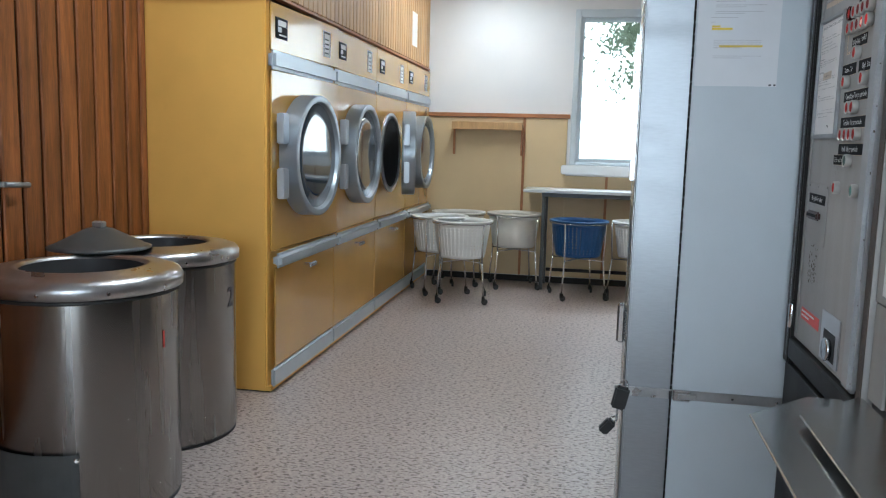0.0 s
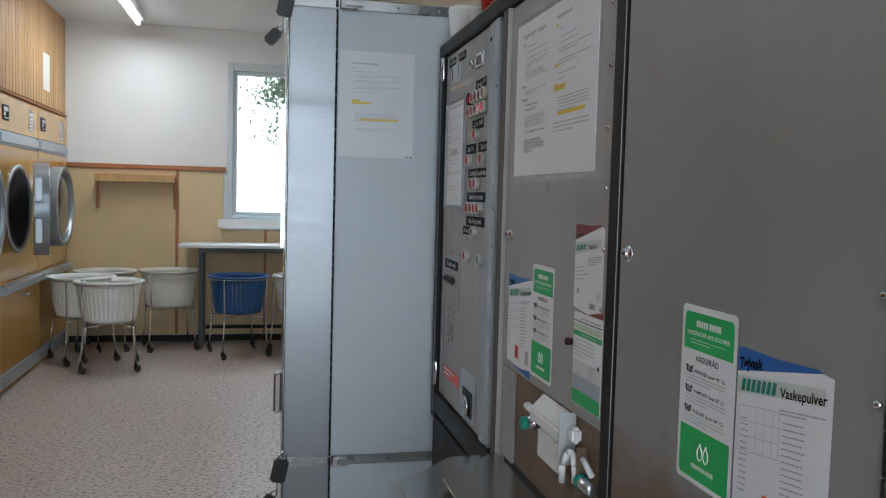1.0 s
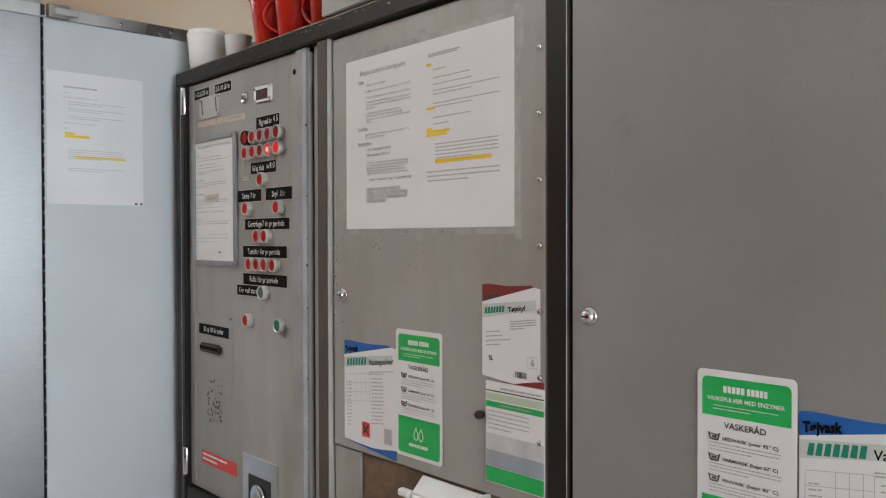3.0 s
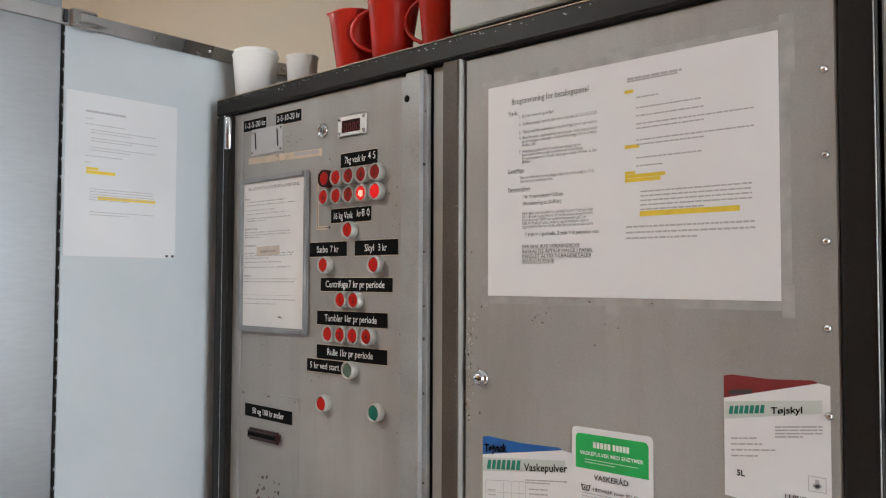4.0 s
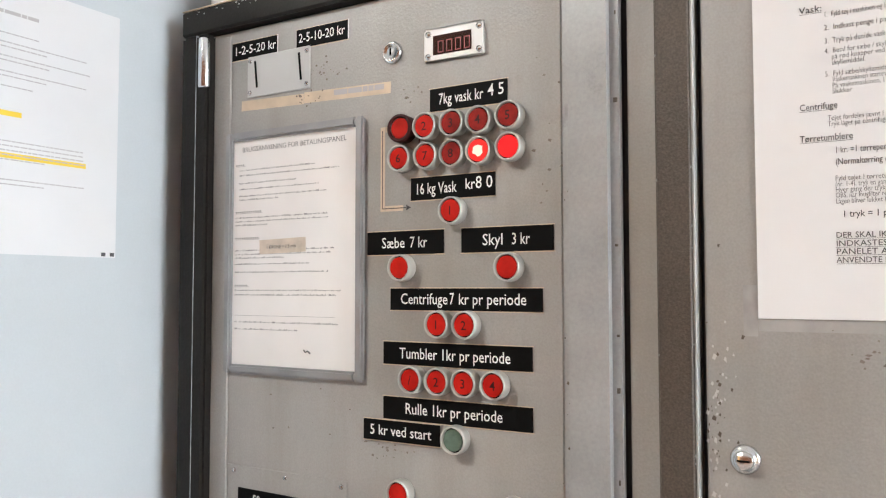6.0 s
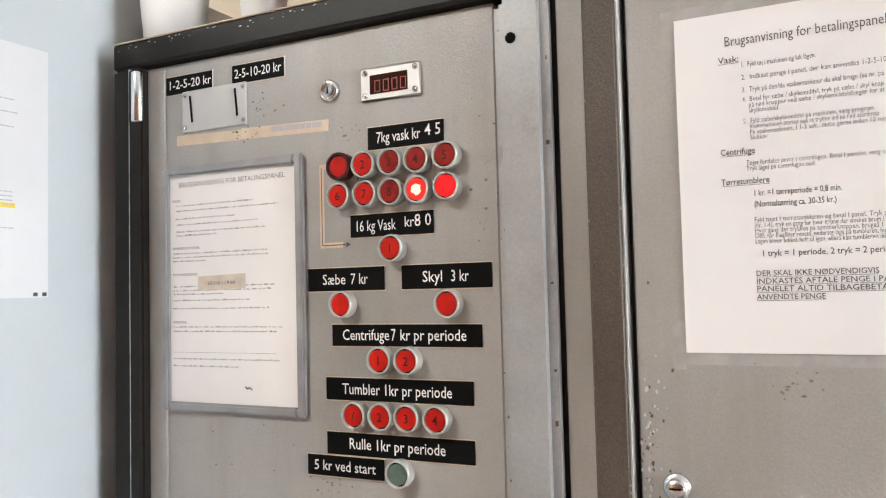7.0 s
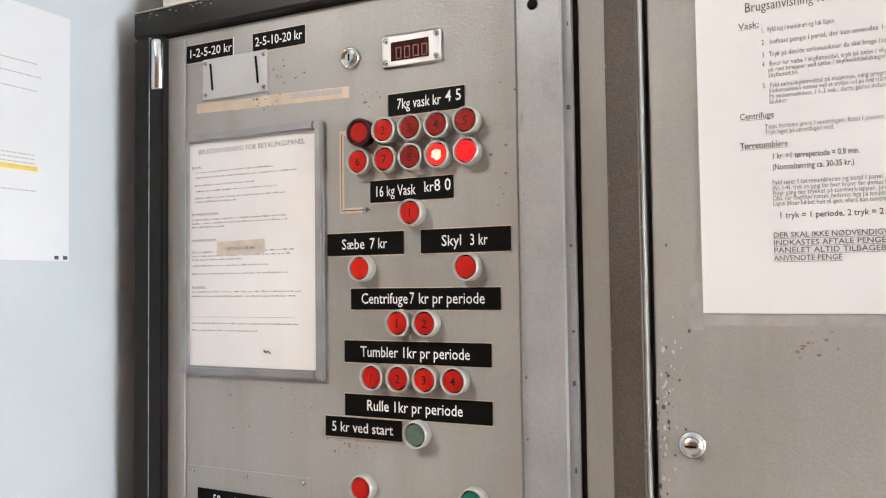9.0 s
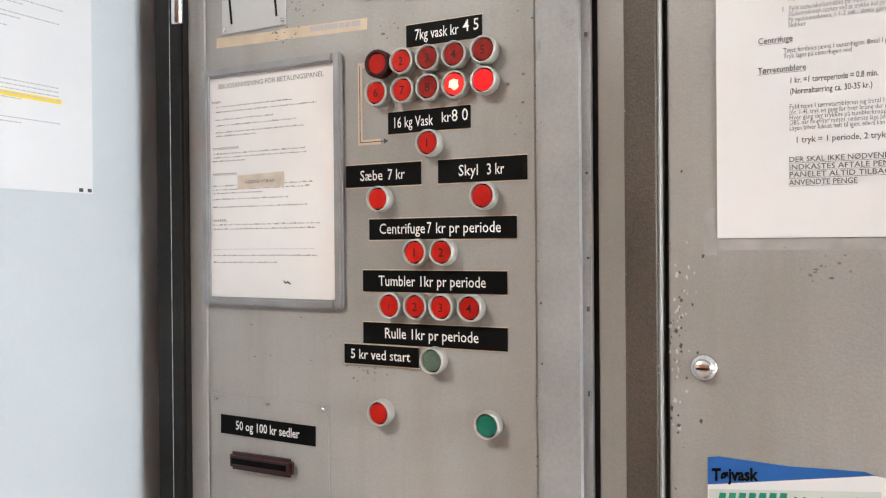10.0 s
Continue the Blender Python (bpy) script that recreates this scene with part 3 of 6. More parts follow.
def dryer(i, ajar=0.0, side=False, askew=0.0):
    """Local: x outwards from the front, y along the row, z up."""
    m = DM @ pose(0, i * DW, 0)
    th = thing("tumble_dryer", (0, 0, 0), "ochre yellow tumble dryer with round steel door" if not ajar else "ochre yellow tumble dryer with its round door ajar", "tumble dryer", "row of dryers")
    th.matrix_world = m
    WORLD[th] = m
    tilt = Matrix.Translation((0, DW / 2, 0)) @ pose(0, 0, 0, 0, 0, askew) @ Matrix.Translation((0, -DW / 2, 0))

    def P(n, b, mt, lb="", par=None):
        if askew and n in ("fascia", "front_panel", "badge", "mark", "notice_label", "print", "opening_rim", "door", "glass", "hinge_lug", "latch_lug"):
            bmesh.ops.transform(b, matrix=tilt, verts=b.verts)
        return part(n, b, mt, par or th, lb, local=True)

    P("body", B(-DD, -0.004 if not askew else -0.03, 0.001, DW - 0.001, 0.02, DH, 0.008, 2), M_OCHRE_LIT, "plain ochre enamelled casing")
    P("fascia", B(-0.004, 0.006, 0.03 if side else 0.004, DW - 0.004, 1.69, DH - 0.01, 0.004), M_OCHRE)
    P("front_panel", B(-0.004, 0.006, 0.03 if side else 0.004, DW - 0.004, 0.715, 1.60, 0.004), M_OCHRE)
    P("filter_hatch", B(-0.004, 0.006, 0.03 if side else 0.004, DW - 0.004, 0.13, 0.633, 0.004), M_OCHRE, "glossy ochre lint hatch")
    bm = bmesh.new()
    box(bm, -0.022, 0.019, 0.0015 if not side else -0.003, DW - 0.0015, 1.600, 1.690, 0.017, 4)
    P("trim_strip", bm, M_TRIM, "rounded grey metal strip")
    bm = B(-0.003, 0.045, 0.003, DW - 0.003, 0.635, 0.708, 0.02, 3)
    P("grip_strip", bm, M_TRIM, "rounded grey metal grip")
    bm = B(-0.01, 0.012, 0.0, DW, 0.03, 0.125, 0.009, 3)
    P("kick_strip", bm, M_TRIM)
    P("plinth", B(-0.55, -0.008, 0.004, DW - 0.004, 0.008, 0.03), M_OCHRE_LIT)
    P("foot_rail", B(-0.55, -0.02, 0.012, DW - 0.012, 0.0, 0.0078), M_DARK)
    kb = B(0.006, 0.05, DW * 0.5 - 0.05, DW * 0.5 - 0.035, 0.592, 0.608, 0.003)
    box(kb, 0.05, 0.066, DW * 0.5 - 0.095, DW * 0.5 + 0.01, 0.588, 0.612, 0.006)
    P("hatch_knob", kb, M_CHROME, "small chrome turn handle")
    for ky in (0.16,):
        logo = P("badge", B(0.006, 0.010, ky - 0.085, ky + 0.055, 1.755, 1.855, 0.002), M_BLACK, "black badge with a white mark")
        lb = bmesh.new()
        box(lb, 0.0102, 0.0112, ky - 0.06, ky + 0.035, 1.815, 1.842)
        box(lb, 0.0102, 0.0112, ky - 0.06, ky - 0.02, 1.785, 1.81)
        box(lb, 0.0102, 0.0112, ky - 0.05, ky + 0.035, 1.768, 1.776)
        P("mark", lb, M_LETTER, "", logo)
    sc = P("notice_label", B(0.006, 0.009, 0.70, 0.81, 1.735, 1.875, 0.001), M_LETTER, "small white notice in a dark frame")
    lb = B(0.0092, 0.0097, 0.705, 0.713, 1.738, 1.872)
    box(lb, 0.0092, 0.0097, 0.797, 0.805, 1.738, 1.872)
    box(lb, 0.0092, 0.0097, 0.714, 0.796, 1.86, 1.872)
    for k in range(4):
        box(lb, 0.0092, 0.0097, 0.725, 0.78, 1.75 + k * 0.025, 1.758 + k * 0.025)
    P("print", lb, M_INK, "", sc)
    # drum opening and door
    cy, cz = DW * 0.5 - 0.055, 1.185
    to_front = Matrix.Translation((0.006, cy, cz)) @ pose(0, 0, 0, 0, 90, 0)
    bm = bmesh.new()
    lathe(bm, [(0.26, 0.0), (0.30, 0.0), (0.30, 0.012), (0.26, 0.012), (0.26, 0.0)], 48, to_front)
    P("opening_rim", bm, M_ALU)
    if ajar:
        # flat dark disc in place of the drum's shaded depth
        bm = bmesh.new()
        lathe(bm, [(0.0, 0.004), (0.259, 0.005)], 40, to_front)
        P("drum_mouth", bm, M_DARK, "flat dark disc for the shade in the open drum")
    hinge = Matrix.Translation((0.012, cy + 0.36, cz)) @ pose(0, 0, 0, 0, 0, ajar) @ Matrix.Translation((0, -0.36, 0))
    face = hinge @ pose(0, 0, 0, 0, 90, 0)
    bm = bmesh.new()
    door_ring(bm, face)
    dr = P("door", bm, M_RING, "round cast metal door ring")
    bm = bmesh.new()
    lathe(bm, [(0.2745, 0.0755), (0.20, 0.0785), (0.10, 0.0800), (0.0, 0.0805)], 40, face)
    P("glass", bm, M_DGLASS, "dark door glass", dr)
    for sy in (-1, 1):
        for zc in (0.135, -0.135):
            bm = B(0.010, 0.048, -0.040, 0.030, -0.075, 0.075, 0.005, 2)
            bmesh.ops.transform(bm, matrix=hinge @ Matrix.Translation((0, sy * 0.325, zc)), verts=bm.verts)
            P("hinge_lug" if sy > 0 else "latch_lug", bm, M_TRIM, "", dr)
    return th


for i in range(4):
    dryer(i, ajar=14.0 if i == 2 else 0.0, side=(i == 0), askew=-2.6 if i == 0 else 0.0)

# boxed cladding above the dryers
up = thing("upper_cladding", (-1.7, 5.5, DH), "pale vertical wooden boards above the dryers", "wall cladding", kind="structure")
cb = B(-DD, -0.03, 0.0, 4 * DW, DH + 0.02, CEIL, 0)
bmesh.ops.transform(cb, matrix=DM, verts=cb.verts)
part("backing", cb, M_DARK, up)
k = 0
while k * 0.075 < 4 * DW - 0.02:
    bb = B(-0.028, -0.006, k * 0.075 + 0.003, k * 0.075 + 0.072, DH + 0.03, CEIL, 0.005)
    bmesh.ops.transform(bb, matrix=DM, verts=bb.verts)
    part("board", bb, M_WOODL, up)
    k += 1
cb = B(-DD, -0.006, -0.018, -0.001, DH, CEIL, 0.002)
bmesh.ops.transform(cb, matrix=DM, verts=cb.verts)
part("end_board", cb, M_OCHRE_LIT, up, "ochre painted end panel")
# added dark strip draws the shade line of the gap below the boards
cb = B(-0.03, 0.006, -0.018, 4 * DW, DH + 0.006, DH + 0.022, 0.003)
bmesh.ops.transform(cb, matrix=DM, verts=cb.verts)
part("shadow_batten", cb, M_RAIL, up, "dark strip standing in for the shaded gap under the boards")
cb = B(-0.0055, -0.003, 3.05, 3.24, 2.08, 2.36)
bmesh.ops.transform(cb, matrix=DM, verts=cb.verts)
solid("notice_paper", cb, M_PAPER, "white sheet pinned on the wooden boards", "paper")


# ---- spin dryers (steel drums) ----
def spin_dryer(x, y, number, ink):
    R, Hh = 0.325, 0.82
    m = Matrix.Translation((x, y, 0))
    th = thing("spin_dryer", (x, y, 0), "brushed steel top-loading spin dryer drum", "spin dryer", "spin dryers")
    part("drum", lathe(bmesh.new(), [(R - 0.02, 0.012), (R - 0.012, 0.02), (R - 0.012, Hh - 0.075)], 64, m, caps=False), M_STEEL, th, "brushed stainless casing")
    part("foot_ring", lathe(bmesh.new(), [(R - 0.03, 0.0), (R - 0.015, 0.0), (R - 0.015, 0.0125)], 64, m), M_DARK, th)
    part("seal", lathe(bmesh.new(), [(R - 0.014, Hh - 0.08), (R - 0.006, Hh - 0.078), (R - 0.006, Hh - 0.068), (R - 0.02, Hh - 0.066)], 64, m, caps=False), M_BLACKP, th, "black rubber seam")
    top = part("top_ring", lathe(bmesh.new(), [(R - 0.01, Hh - 0.066), (R + 0.004, Hh - 0.062), (R + 0.006, Hh - 0.03), (R - 0.006, Hh - 0.012), (R - 0.03, Hh - 0.003), (0.235, Hh), (0.225, Hh + 0.008), (0.21, Hh + 0.008), (0.203, Hh + 0.002), (0.20, Hh - 0.004)], 64, m, caps=False), M_STEELH, th, "pressed steel top with a round mouth")
    # dark colour gives the hole its shade instead of bright steel
    part("basket", lathe(bmesh.new(), [(0.0, Hh - 0.25), (0.185, Hh - 0.25), (0.1995, Hh - 0.0045)], 40, m, caps=False), M_DARK, th, "spinning basket coloured dark for the shade in its mouth")
    for a in range(-150, 30, 36):
        c = Vector((math.cos(radians(a)) * (R + 0.004), math.sin(radians(a)) * (R + 0.004), Hh - 0.045))
        part("rivet", lathe(bmesh.new(), [(0.007, 0), (0.007, 0.003), (0.004, 0.006)], 10, m @ Matrix.Translation(c) @ pose(0, 0, 0, 0, 90, a)), M_CHROME, top)
    # painted number
    a = 4 if number == "2" else -4
    bm = text(bmesh.new(), number, 0.12 if number == "2" else 0.085, Matrix(), align='CENTER')
    rr = R - 0.010
    for v in bm.verts:
        ang = radians(a) + v.co.x / rr
        z = 0.56 + v.co.y
        v.co = m @ Vector((math.cos(ang) * rr, math.sin(ang) * rr, z))
    part("number", bm, ink, th, "hand-painted number")
    return th


SD1, SD2 = (-1.735, 2.43), (-1.83, 3.08)
sd1 = spin_dryer(*SD1, "1", M_REDST)
bm = bmesh.new()
pr = [(math.cos(radians(a)) * 0.3165, math.sin(radians(a)) * 0.3165) for a in range(-140, -57, 4)]
for (xa, ya), (xb, yb) in zip(pr, pr[1:]):
    for k in (1.0, 1.012):
        quad(bm, [(SD1[0] + xa * k, SD1[1] + ya * k, 0.03), (SD1[0] + xb * k, SD1[1] + yb * k, 0.03), (SD1[0] + xb * k, SD1[1] + yb * k, 0.262), (SD1[0] + xa * k, SD1[1] + ya * k, 0.262)])
pl = part("cover_plate", bm, M_LID, sd1, "dark cover plate with a screw")
sa = radians(-61)
part("screw", lathe(bmesh.new(), [(0.009, 0), (0.009, 0.004), (0.004, 0.007)], 10, Matrix.Translation((SD1[0] + math.cos(sa) * 0.32, SD1[1] + math.sin(sa) * 0.32, 0.245)) @ pose(0, 0, 0, 0, 90, -61)), M_CHROME, pl)
sd2 = spin_dryer(*SD2, "2", M_INK)
LX, LY, LZ = -1.90, 2.77, 0.832
lid = part("lid", lathe(bmesh.new(), [(0.19, 0), (0.192, 0.006), (0.17, 0.014), (0.05, 0.075), (0.03, 0.08), (0.0, 0.08)], 40, Matrix.Translation((LX, LY, LZ))), M_LID, sd2, "dark grey cone lid, swung open")
part("knob", B(LX - 0.025, LX + 0.025, LY - 0.015, LY + 0.015, LZ + 0.078, LZ + 0.104, 0.006), M_ALU, lid)

# ---- table and laundry carts ----
tab = thing("folding_table", (0.1, 7.2, 0), "white laminate folding table on steel legs", "table")
part("tabletop", B(-0.66, 0.96, 7.0, 7.42, 0.862, 0.89, 0.004), M_LAMIN, tab)
part("apron", B(-0.50, 0.94, 7.03, 7.05, 0.825, 0.862, 0.003), M_LID, tab)
for x, yy in ((-0.48, 7.05), (-0.48, 7.38), (0.9, 7.05), (0.9, 7.38)):
    part("leg", B(x - 0.016, x + 0.016, yy - 0.016, yy + 0.02, 0.0, 0.862, 0.003), M_LID, tab)
part("stretcher", B(-0.46, 0.88, 7.37, 7.39, 0.12, 0.15, 0.003), M_FRAME, tab)


def cart(x, y, rz, plastic, label, slots=True, rim_z=0.66, r=0.235):
    th = thing("laundry_cart", (x, y, 0), label, "laundry cart", "laundry carts", rz=rz)
    P = lambda n, b, mt, lb="", par=None: part(n, b, mt, par or th, lb, local=True)
    z0 = rim_z - 0.30
    n, rows = 40, 9
    bm = bmesh.new()
    # pierced wall: upright ribs and hoops
    rad = lambda f: r * (0.80 + 0.19 * f)
    lathe(bm, [(0.0, z0), (r * 0.78, z0), (r * 0.805, z0 + 0.03), (r * 0.79, z0 + 0.03), (0.0, z0 + 0.006)], 40)
    lathe(bm, [(rad(0.83), rim_z - 0.05), (rad(1), rim_z - 0.012), (r * 1.05, rim_z - 0.012), (r * 1.06, rim_z - 0.004), (r * 1.04, rim_z), (rad(1) - 0.004, rim_z), (rad(0.83) - 0.004, rim_z - 0.05), (rad(0.83), rim_z - 0.05)], 40)
    if slots:
        for k in range(n):
            a = 2 * math.pi * k / n
            ca, sa = math.cos(a), math.sin(a)
            f0, f1 = 0.08, 0.85
            wd = 0.0115
            pts = []
            for f, s in ((f0, -1), (f0, 1), (f1, 1), (f1, -1)):
                rr = rad(f)
                pts.append(Vector((ca * rr - sa * wd * s, sa * rr + ca * wd * s, z0 + 0.30 * f)))
            quad(bm, pts)
            quad(bm, [p - Vector((ca * 0.003, sa * 0.003, 0)) for p in pts[::-1]])
        for q in range(rows):
            f = 0.14 + q * 0.08
            lathe(bm, [(rad(f), z0 + 0.3 * f), (rad(f) + 0.001, z0 + 0.3 * f + 0.012), (rad(f) - 0.003, z0 + 0.3 * f + 0.012), (rad(f) - 0.004, z0 + 0.3 * f), (rad(f), z0 + 0.3 * f)], 40)
    else:
        lathe(bm, [(rad(0.08), z0 + 0.024), (rad(0.85), z0 + 0.256), (rad(0.85) - 0.004, z0 + 0.256), (rad(0.08) - 0.004, z0 + 0.024), (rad(0.08), z0 + 0.024)], 40)
    tagged(P("basket", bm, plastic, "pierced plastic basket" if slots else "smooth plastic tub"), kind="stuff" if slots else "")
    P("hoop", lathe(bmesh.new(), [(r * 1.03 + 0.005 * math.cos(k * math.pi / 3), rim_z - 0.022 + 0.005 * math.sin(k * math.pi / 3)) for k in (0, 1, 2, 3, 4, 5, 0)], 36), M_CHROME)
    legs = []
    for a in (45, 135, 225, 315):
        ca, sa = math.cos(radians(a)), math.sin(radians(a))
        P("leg", tube(bmesh.new(), [(ca * r * 1.05, sa * r * 1.05, rim_z - 0.02), (ca * r * 1.0, sa * r * 1.0, z0 - 0.03), (ca * r * 1.12, sa * r * 1.12, 0.065)], 0.007, 8), M_CHROME)
        legs.append((ca * r * 1.0, sa * r * 1.0, z0 - 0.03))
        fork = P("caster", B(ca * r * 1.12 - 0.012, ca * r * 1.12 + 0.012, sa * r * 1.12 - 0.014, sa * r * 1.12 + 0.014, 0.03, 0.068, 0.003), M_FRAME)
        P("wheel", lathe(bmesh.new(), [(0.0, -0.009), (0.022, -0.009), (0.0255, -0.005), (0.0255, 0.005), (0.022, 0.009), (0.0, 0.009)], 16, Matrix.Translation((ca * r * 1.12 + 0.012, sa * r * 1.12, 0.0255)) @ pose(0, 0, 0, 90, 0, a * 1.7)), M_BLACKP, "", fork)
    P("cross_brace", tube(bmesh.new(), [legs[0], legs[2]], 0.005, 6), M_CHROME)
    P("cross_brace", tube(bmesh.new(), [legs[1], legs[3]], 0.005, 6), M_CHROME)
    return th


cart(-1.08, 6.35, 8, M_WHITEPL, "white pierced laundry basket on a chrome wheeled cart")
cart(-1.33, 6.66, 30, M_WHITEPL, "white pierced laundry basket on wheels beside the dryers")
cart(-1.25, 7.14, 0, M_GREYPL, "off-white laundry basket cart against the wall")
cart(-0.74, 7.12, 15, M_GREYPL, "off-white smooth laundry tub on a wheeled cart", slots=False, rim_z=0.67)
cart(-0.16, 6.78, 20, M_BLUEPL, "dark blue pierced laundry basket on a wheeled cart")
cart(0.36, 6.85, 40, M_WHITEPL, "white pierced laundry basket cart under the table")

# ---- steel washing machine with pale side ----
YS = 2.338
wm = thing("washing_machine", (0.5, 2.9, 0), "large washing machine with pale blue side and steel front", "washing machine")
part("body", B(0.232, 0.90, YS, 3.35, 0.03, 1.885, 0.003), M_BLUE, wm, "pale blue-grey painted side sheet")
part("front_casing", B(0.10, 0.228, YS - 0.004, YS + 0.24, 0.03, 1.93, 0.006, 2), M_CASING, wm, "stainless steel front casing")
part("recessed_front", B(0.165, 0.231, YS + 0.2405, 3.35, 0.03, 1.88, 0.004), M_CASING, wm)
part("plinth", B(0.16, 0.88, YS + 0.03, 3.33, 0.0, 0.03), M_DARK, wm)
part("seam", B(0.2285, 0.2315, YS - 0.001, YS + 0.02, 0.03, 1.885), M_DARK, wm)
z = 0.05
hm = None
while z < 1.86:
    if hm is None:
        hm = part("hinge_knuckle", lathe(bmesh.new(), [(0.0028, 0), (0.0028, 0.026)], 8, Matrix.Translation((0.23, YS - 0.002, z))), M_FRAME, wm)
        hz = z
    else:
        again("hinge_knuckle", hm, wm, (0, 0, z - hz))
    z += 0.032
part("front_panel", B(0.094, 0.0995, YS + 0.012, YS + 0.235, 0.10, 1.90, 0.002), M_STEEL, wm, "dull steel loading front")
part("window_frame", B(0.084, 0.0935, YS + 0.10, YS + 0.228, 1.17, 1.60, 0.006, 2), M_CHROME, wm, "chrome frame of the loading window")
part("glass", B(0.0825, 0.0838, YS + 0.125, YS + 0.205, 1.20, 1.57), M_DGLASS, wm)
for zc in (1.66, 1.63, 1.15, 1.11):
    part("tape_strip", B(0.0925, 0.0938, YS + 0.035, YS + 0.13, zc - 0.008, zc + 0.008), M_TAPE, wm, "strip of yellowed tape")
part("side_handle", B(0.070, 0.0935, YS + 0.10, YS + 0.13, 0.68, 0.80, 0.006), M_CHROME, wm)


def strap(z, top):
    th = thing("security_strap", (0.2, YS, z), "flat steel security strap with two black padlocks", "security strap", "security straps")
    part("band", B(0.10, 0.895, YS - 0.009, YS - 0.0045, z - 0.014, z + 0.014, 0.001), M_STEELH, th)
    part("end_bar", B(0.070, 0.0995, YS - 0.009, YS - 0.0045, z - 0.014, z + 0.014, 0.002), M_STEELH, th)
    bk = part("buckle", B(0.235, 0.285, YS - 0.022, YS - 0.0095, z - 0.017, z + 0.017, 0.004), M_CHROME, th, "chrome over-centre catch")
    part("catch_bar", tube(bmesh.new(), [(0.228, YS - 0.016, z - 0.011), (0.228, YS - 0.016, z + 0.011)], 0.004, 8), M_DARK, bk)
    part("catch_lever", B(0.25, 0.30, YS - 0.028, YS - 0.0225, z - 0.008, z + 0.008, 0.002), M_STEELH, bk)
    for s in (0.40, 0.52, 0.70):
        part("screw", lathe(bmesh.new(), [(0.004, 0), (0.004, 0.002), (0.002, 0.003)], 8, Matrix.Translation((s, YS - 0.009, z)) @ pose(0, 0, 0, 90, 0, 0)), M_CHROME, th)
    for px, pz, tilt, sz in ((0.088, z - 0.015, 12, 1.0), (0.055, z - 0.105, 40, 0.72)):
        pm = Matrix.Translation((px, YS - 0.025, pz)) @ pose(0, 0, 0, 0, tilt, 0)
        pl = thing("padlock", (px, YS - 0.025, pz), "black covered padlock hanging on the steel strap", "padlock", "padlocks")
        b = B(-0.021 * sz, 0.021 * sz, -0.013, 0.013, -0.035 * sz, 0.03 * sz, 0.005, 2)
        bmesh.ops.transform(b, matrix=pm, verts=b.verts)
        part("lock_body", b, M_BLACKP, pl)
        pts = [pm @ Vector((math.cos(t * math.pi / 8) * 0.012 * sz, 0, 0.03 * sz + math.sin(t * math.pi / 8) * 0.022 * sz)) for t in range(9)]
        part("shackle", tube(bmesh.new(), pts, 0.0028, 8), M_CHROME, pl)
    b = B(0.078, 0.084, YS - 0.012, YS - 0.006, z - 0.095, z - 0.01, 0.002)
    part("hasp", b, M_CHROME, th)


strap(1.868, True)
strap(0.565, False)

# ---- cabinet row ----
cab = thing("payment_cabinet", (0.74, 1.4, 0), "dark grey steel cabinet with coin control panel", "cabinet")
FX = XP - 0.014
part("carcass", B(XP + 0.012, 0.955, -0.60, 2.300, 0.0, 1.735, 0.002), M_DARK, cab, "dark inside of the cabinet")
part("stile", B(FX, XP + 0.03, 2.2535, 2.302, 0.70, 1.7295, 0.004, 2), M_FRAME, cab)
# thin pale strip paints the highlight on this stile's folded edge
part("worn_seam", B(FX - 0.0008, FX + 0.004, 2.2725, 2.2735, 0.72, 1.728, 0.0003), M_GLINT, cab, "pale fold line of wear and painted edge glint on the stile")
# black sheet laid in the recess as its shade
part("gap", B(XP + 0.0112, XP + 0.0118, 2.2662, 2.284, 0.78, 1.7285), M_BLACK, cab, "black sheet painting the shade in the gap beside the hinges")
part("stile", B(FX + 0.004, XP + 0.03, 1.6585, 1.690, 0.76, 1.7295, 0.002), M_BROWNFR, cab, "brown-grey stile between the doors")
part("worn_seam", B(FX + 0.005, XP + 0.03, 1.6562, 1.6583, 0.76, 1.7295, 0.0006), M_PANEL, cab, "thin pale seam worn at the door gap")
part("stile", B(XP - 0.0025, XP + 0.03, 1.102, 1.1395, 0.78, 1.7295, 0.0015), M_FRAME, cab)
part("worn_seam", B(XP - 0.0036, XP + 0.004, 1.1045, 1.1058, 0.78, 1.7295, 0.0004), M_CHAN, cab, "pale fold line of wear and painted edge glint on the stile")
# black instead of frame paint, for the shade of the recess
part("stile", B(XP + 0.001, XP + 0.03, 0.5545, 0.5845, 0.3, 1.7295, 0.002), M_BLACKP, cab, "recessed hinge stile, black to paint its shade")
kn = part("hinge_knuckle", lathe(bmesh.new(), [(0.0, 0), (0.0026, 0), (0.0030, 0.0008), (0.0030, 0.0362), (0.0026, 0.037), (0.0, 0.037)], 10, Matrix.Translation((XP - 0.0005, 0.5866, 0.805))), M_FRAME, cab)
for k in range(1, 24):
    again("hinge_knuckle", kn, cab, (0, 0, 0.0388 * k))
part("top_rail", B(FX, 0.955, -0.60, 2.302, 1.730, 1.763, 0.003), M_FRAME, cab)
part("worn_edge", B(FX - 0.0006, FX + 0.0035, -0.59, 2.300, 1.7625, 1.7638, 0.0004), M_TAPE, cab, "pale worn top edge of the rail")
part("bottom_rail", B(FX, XP + 0.03, 1.69, 2.2533, 0.72, 0.775, 0.003), M_FRAME, cab)
part("lower_panel", B(XP - 0.006, XP + 0.011, -0.6, 2.302, 0.05, 0.70, 0.002), M_FRAME, cab, "dark lower front")
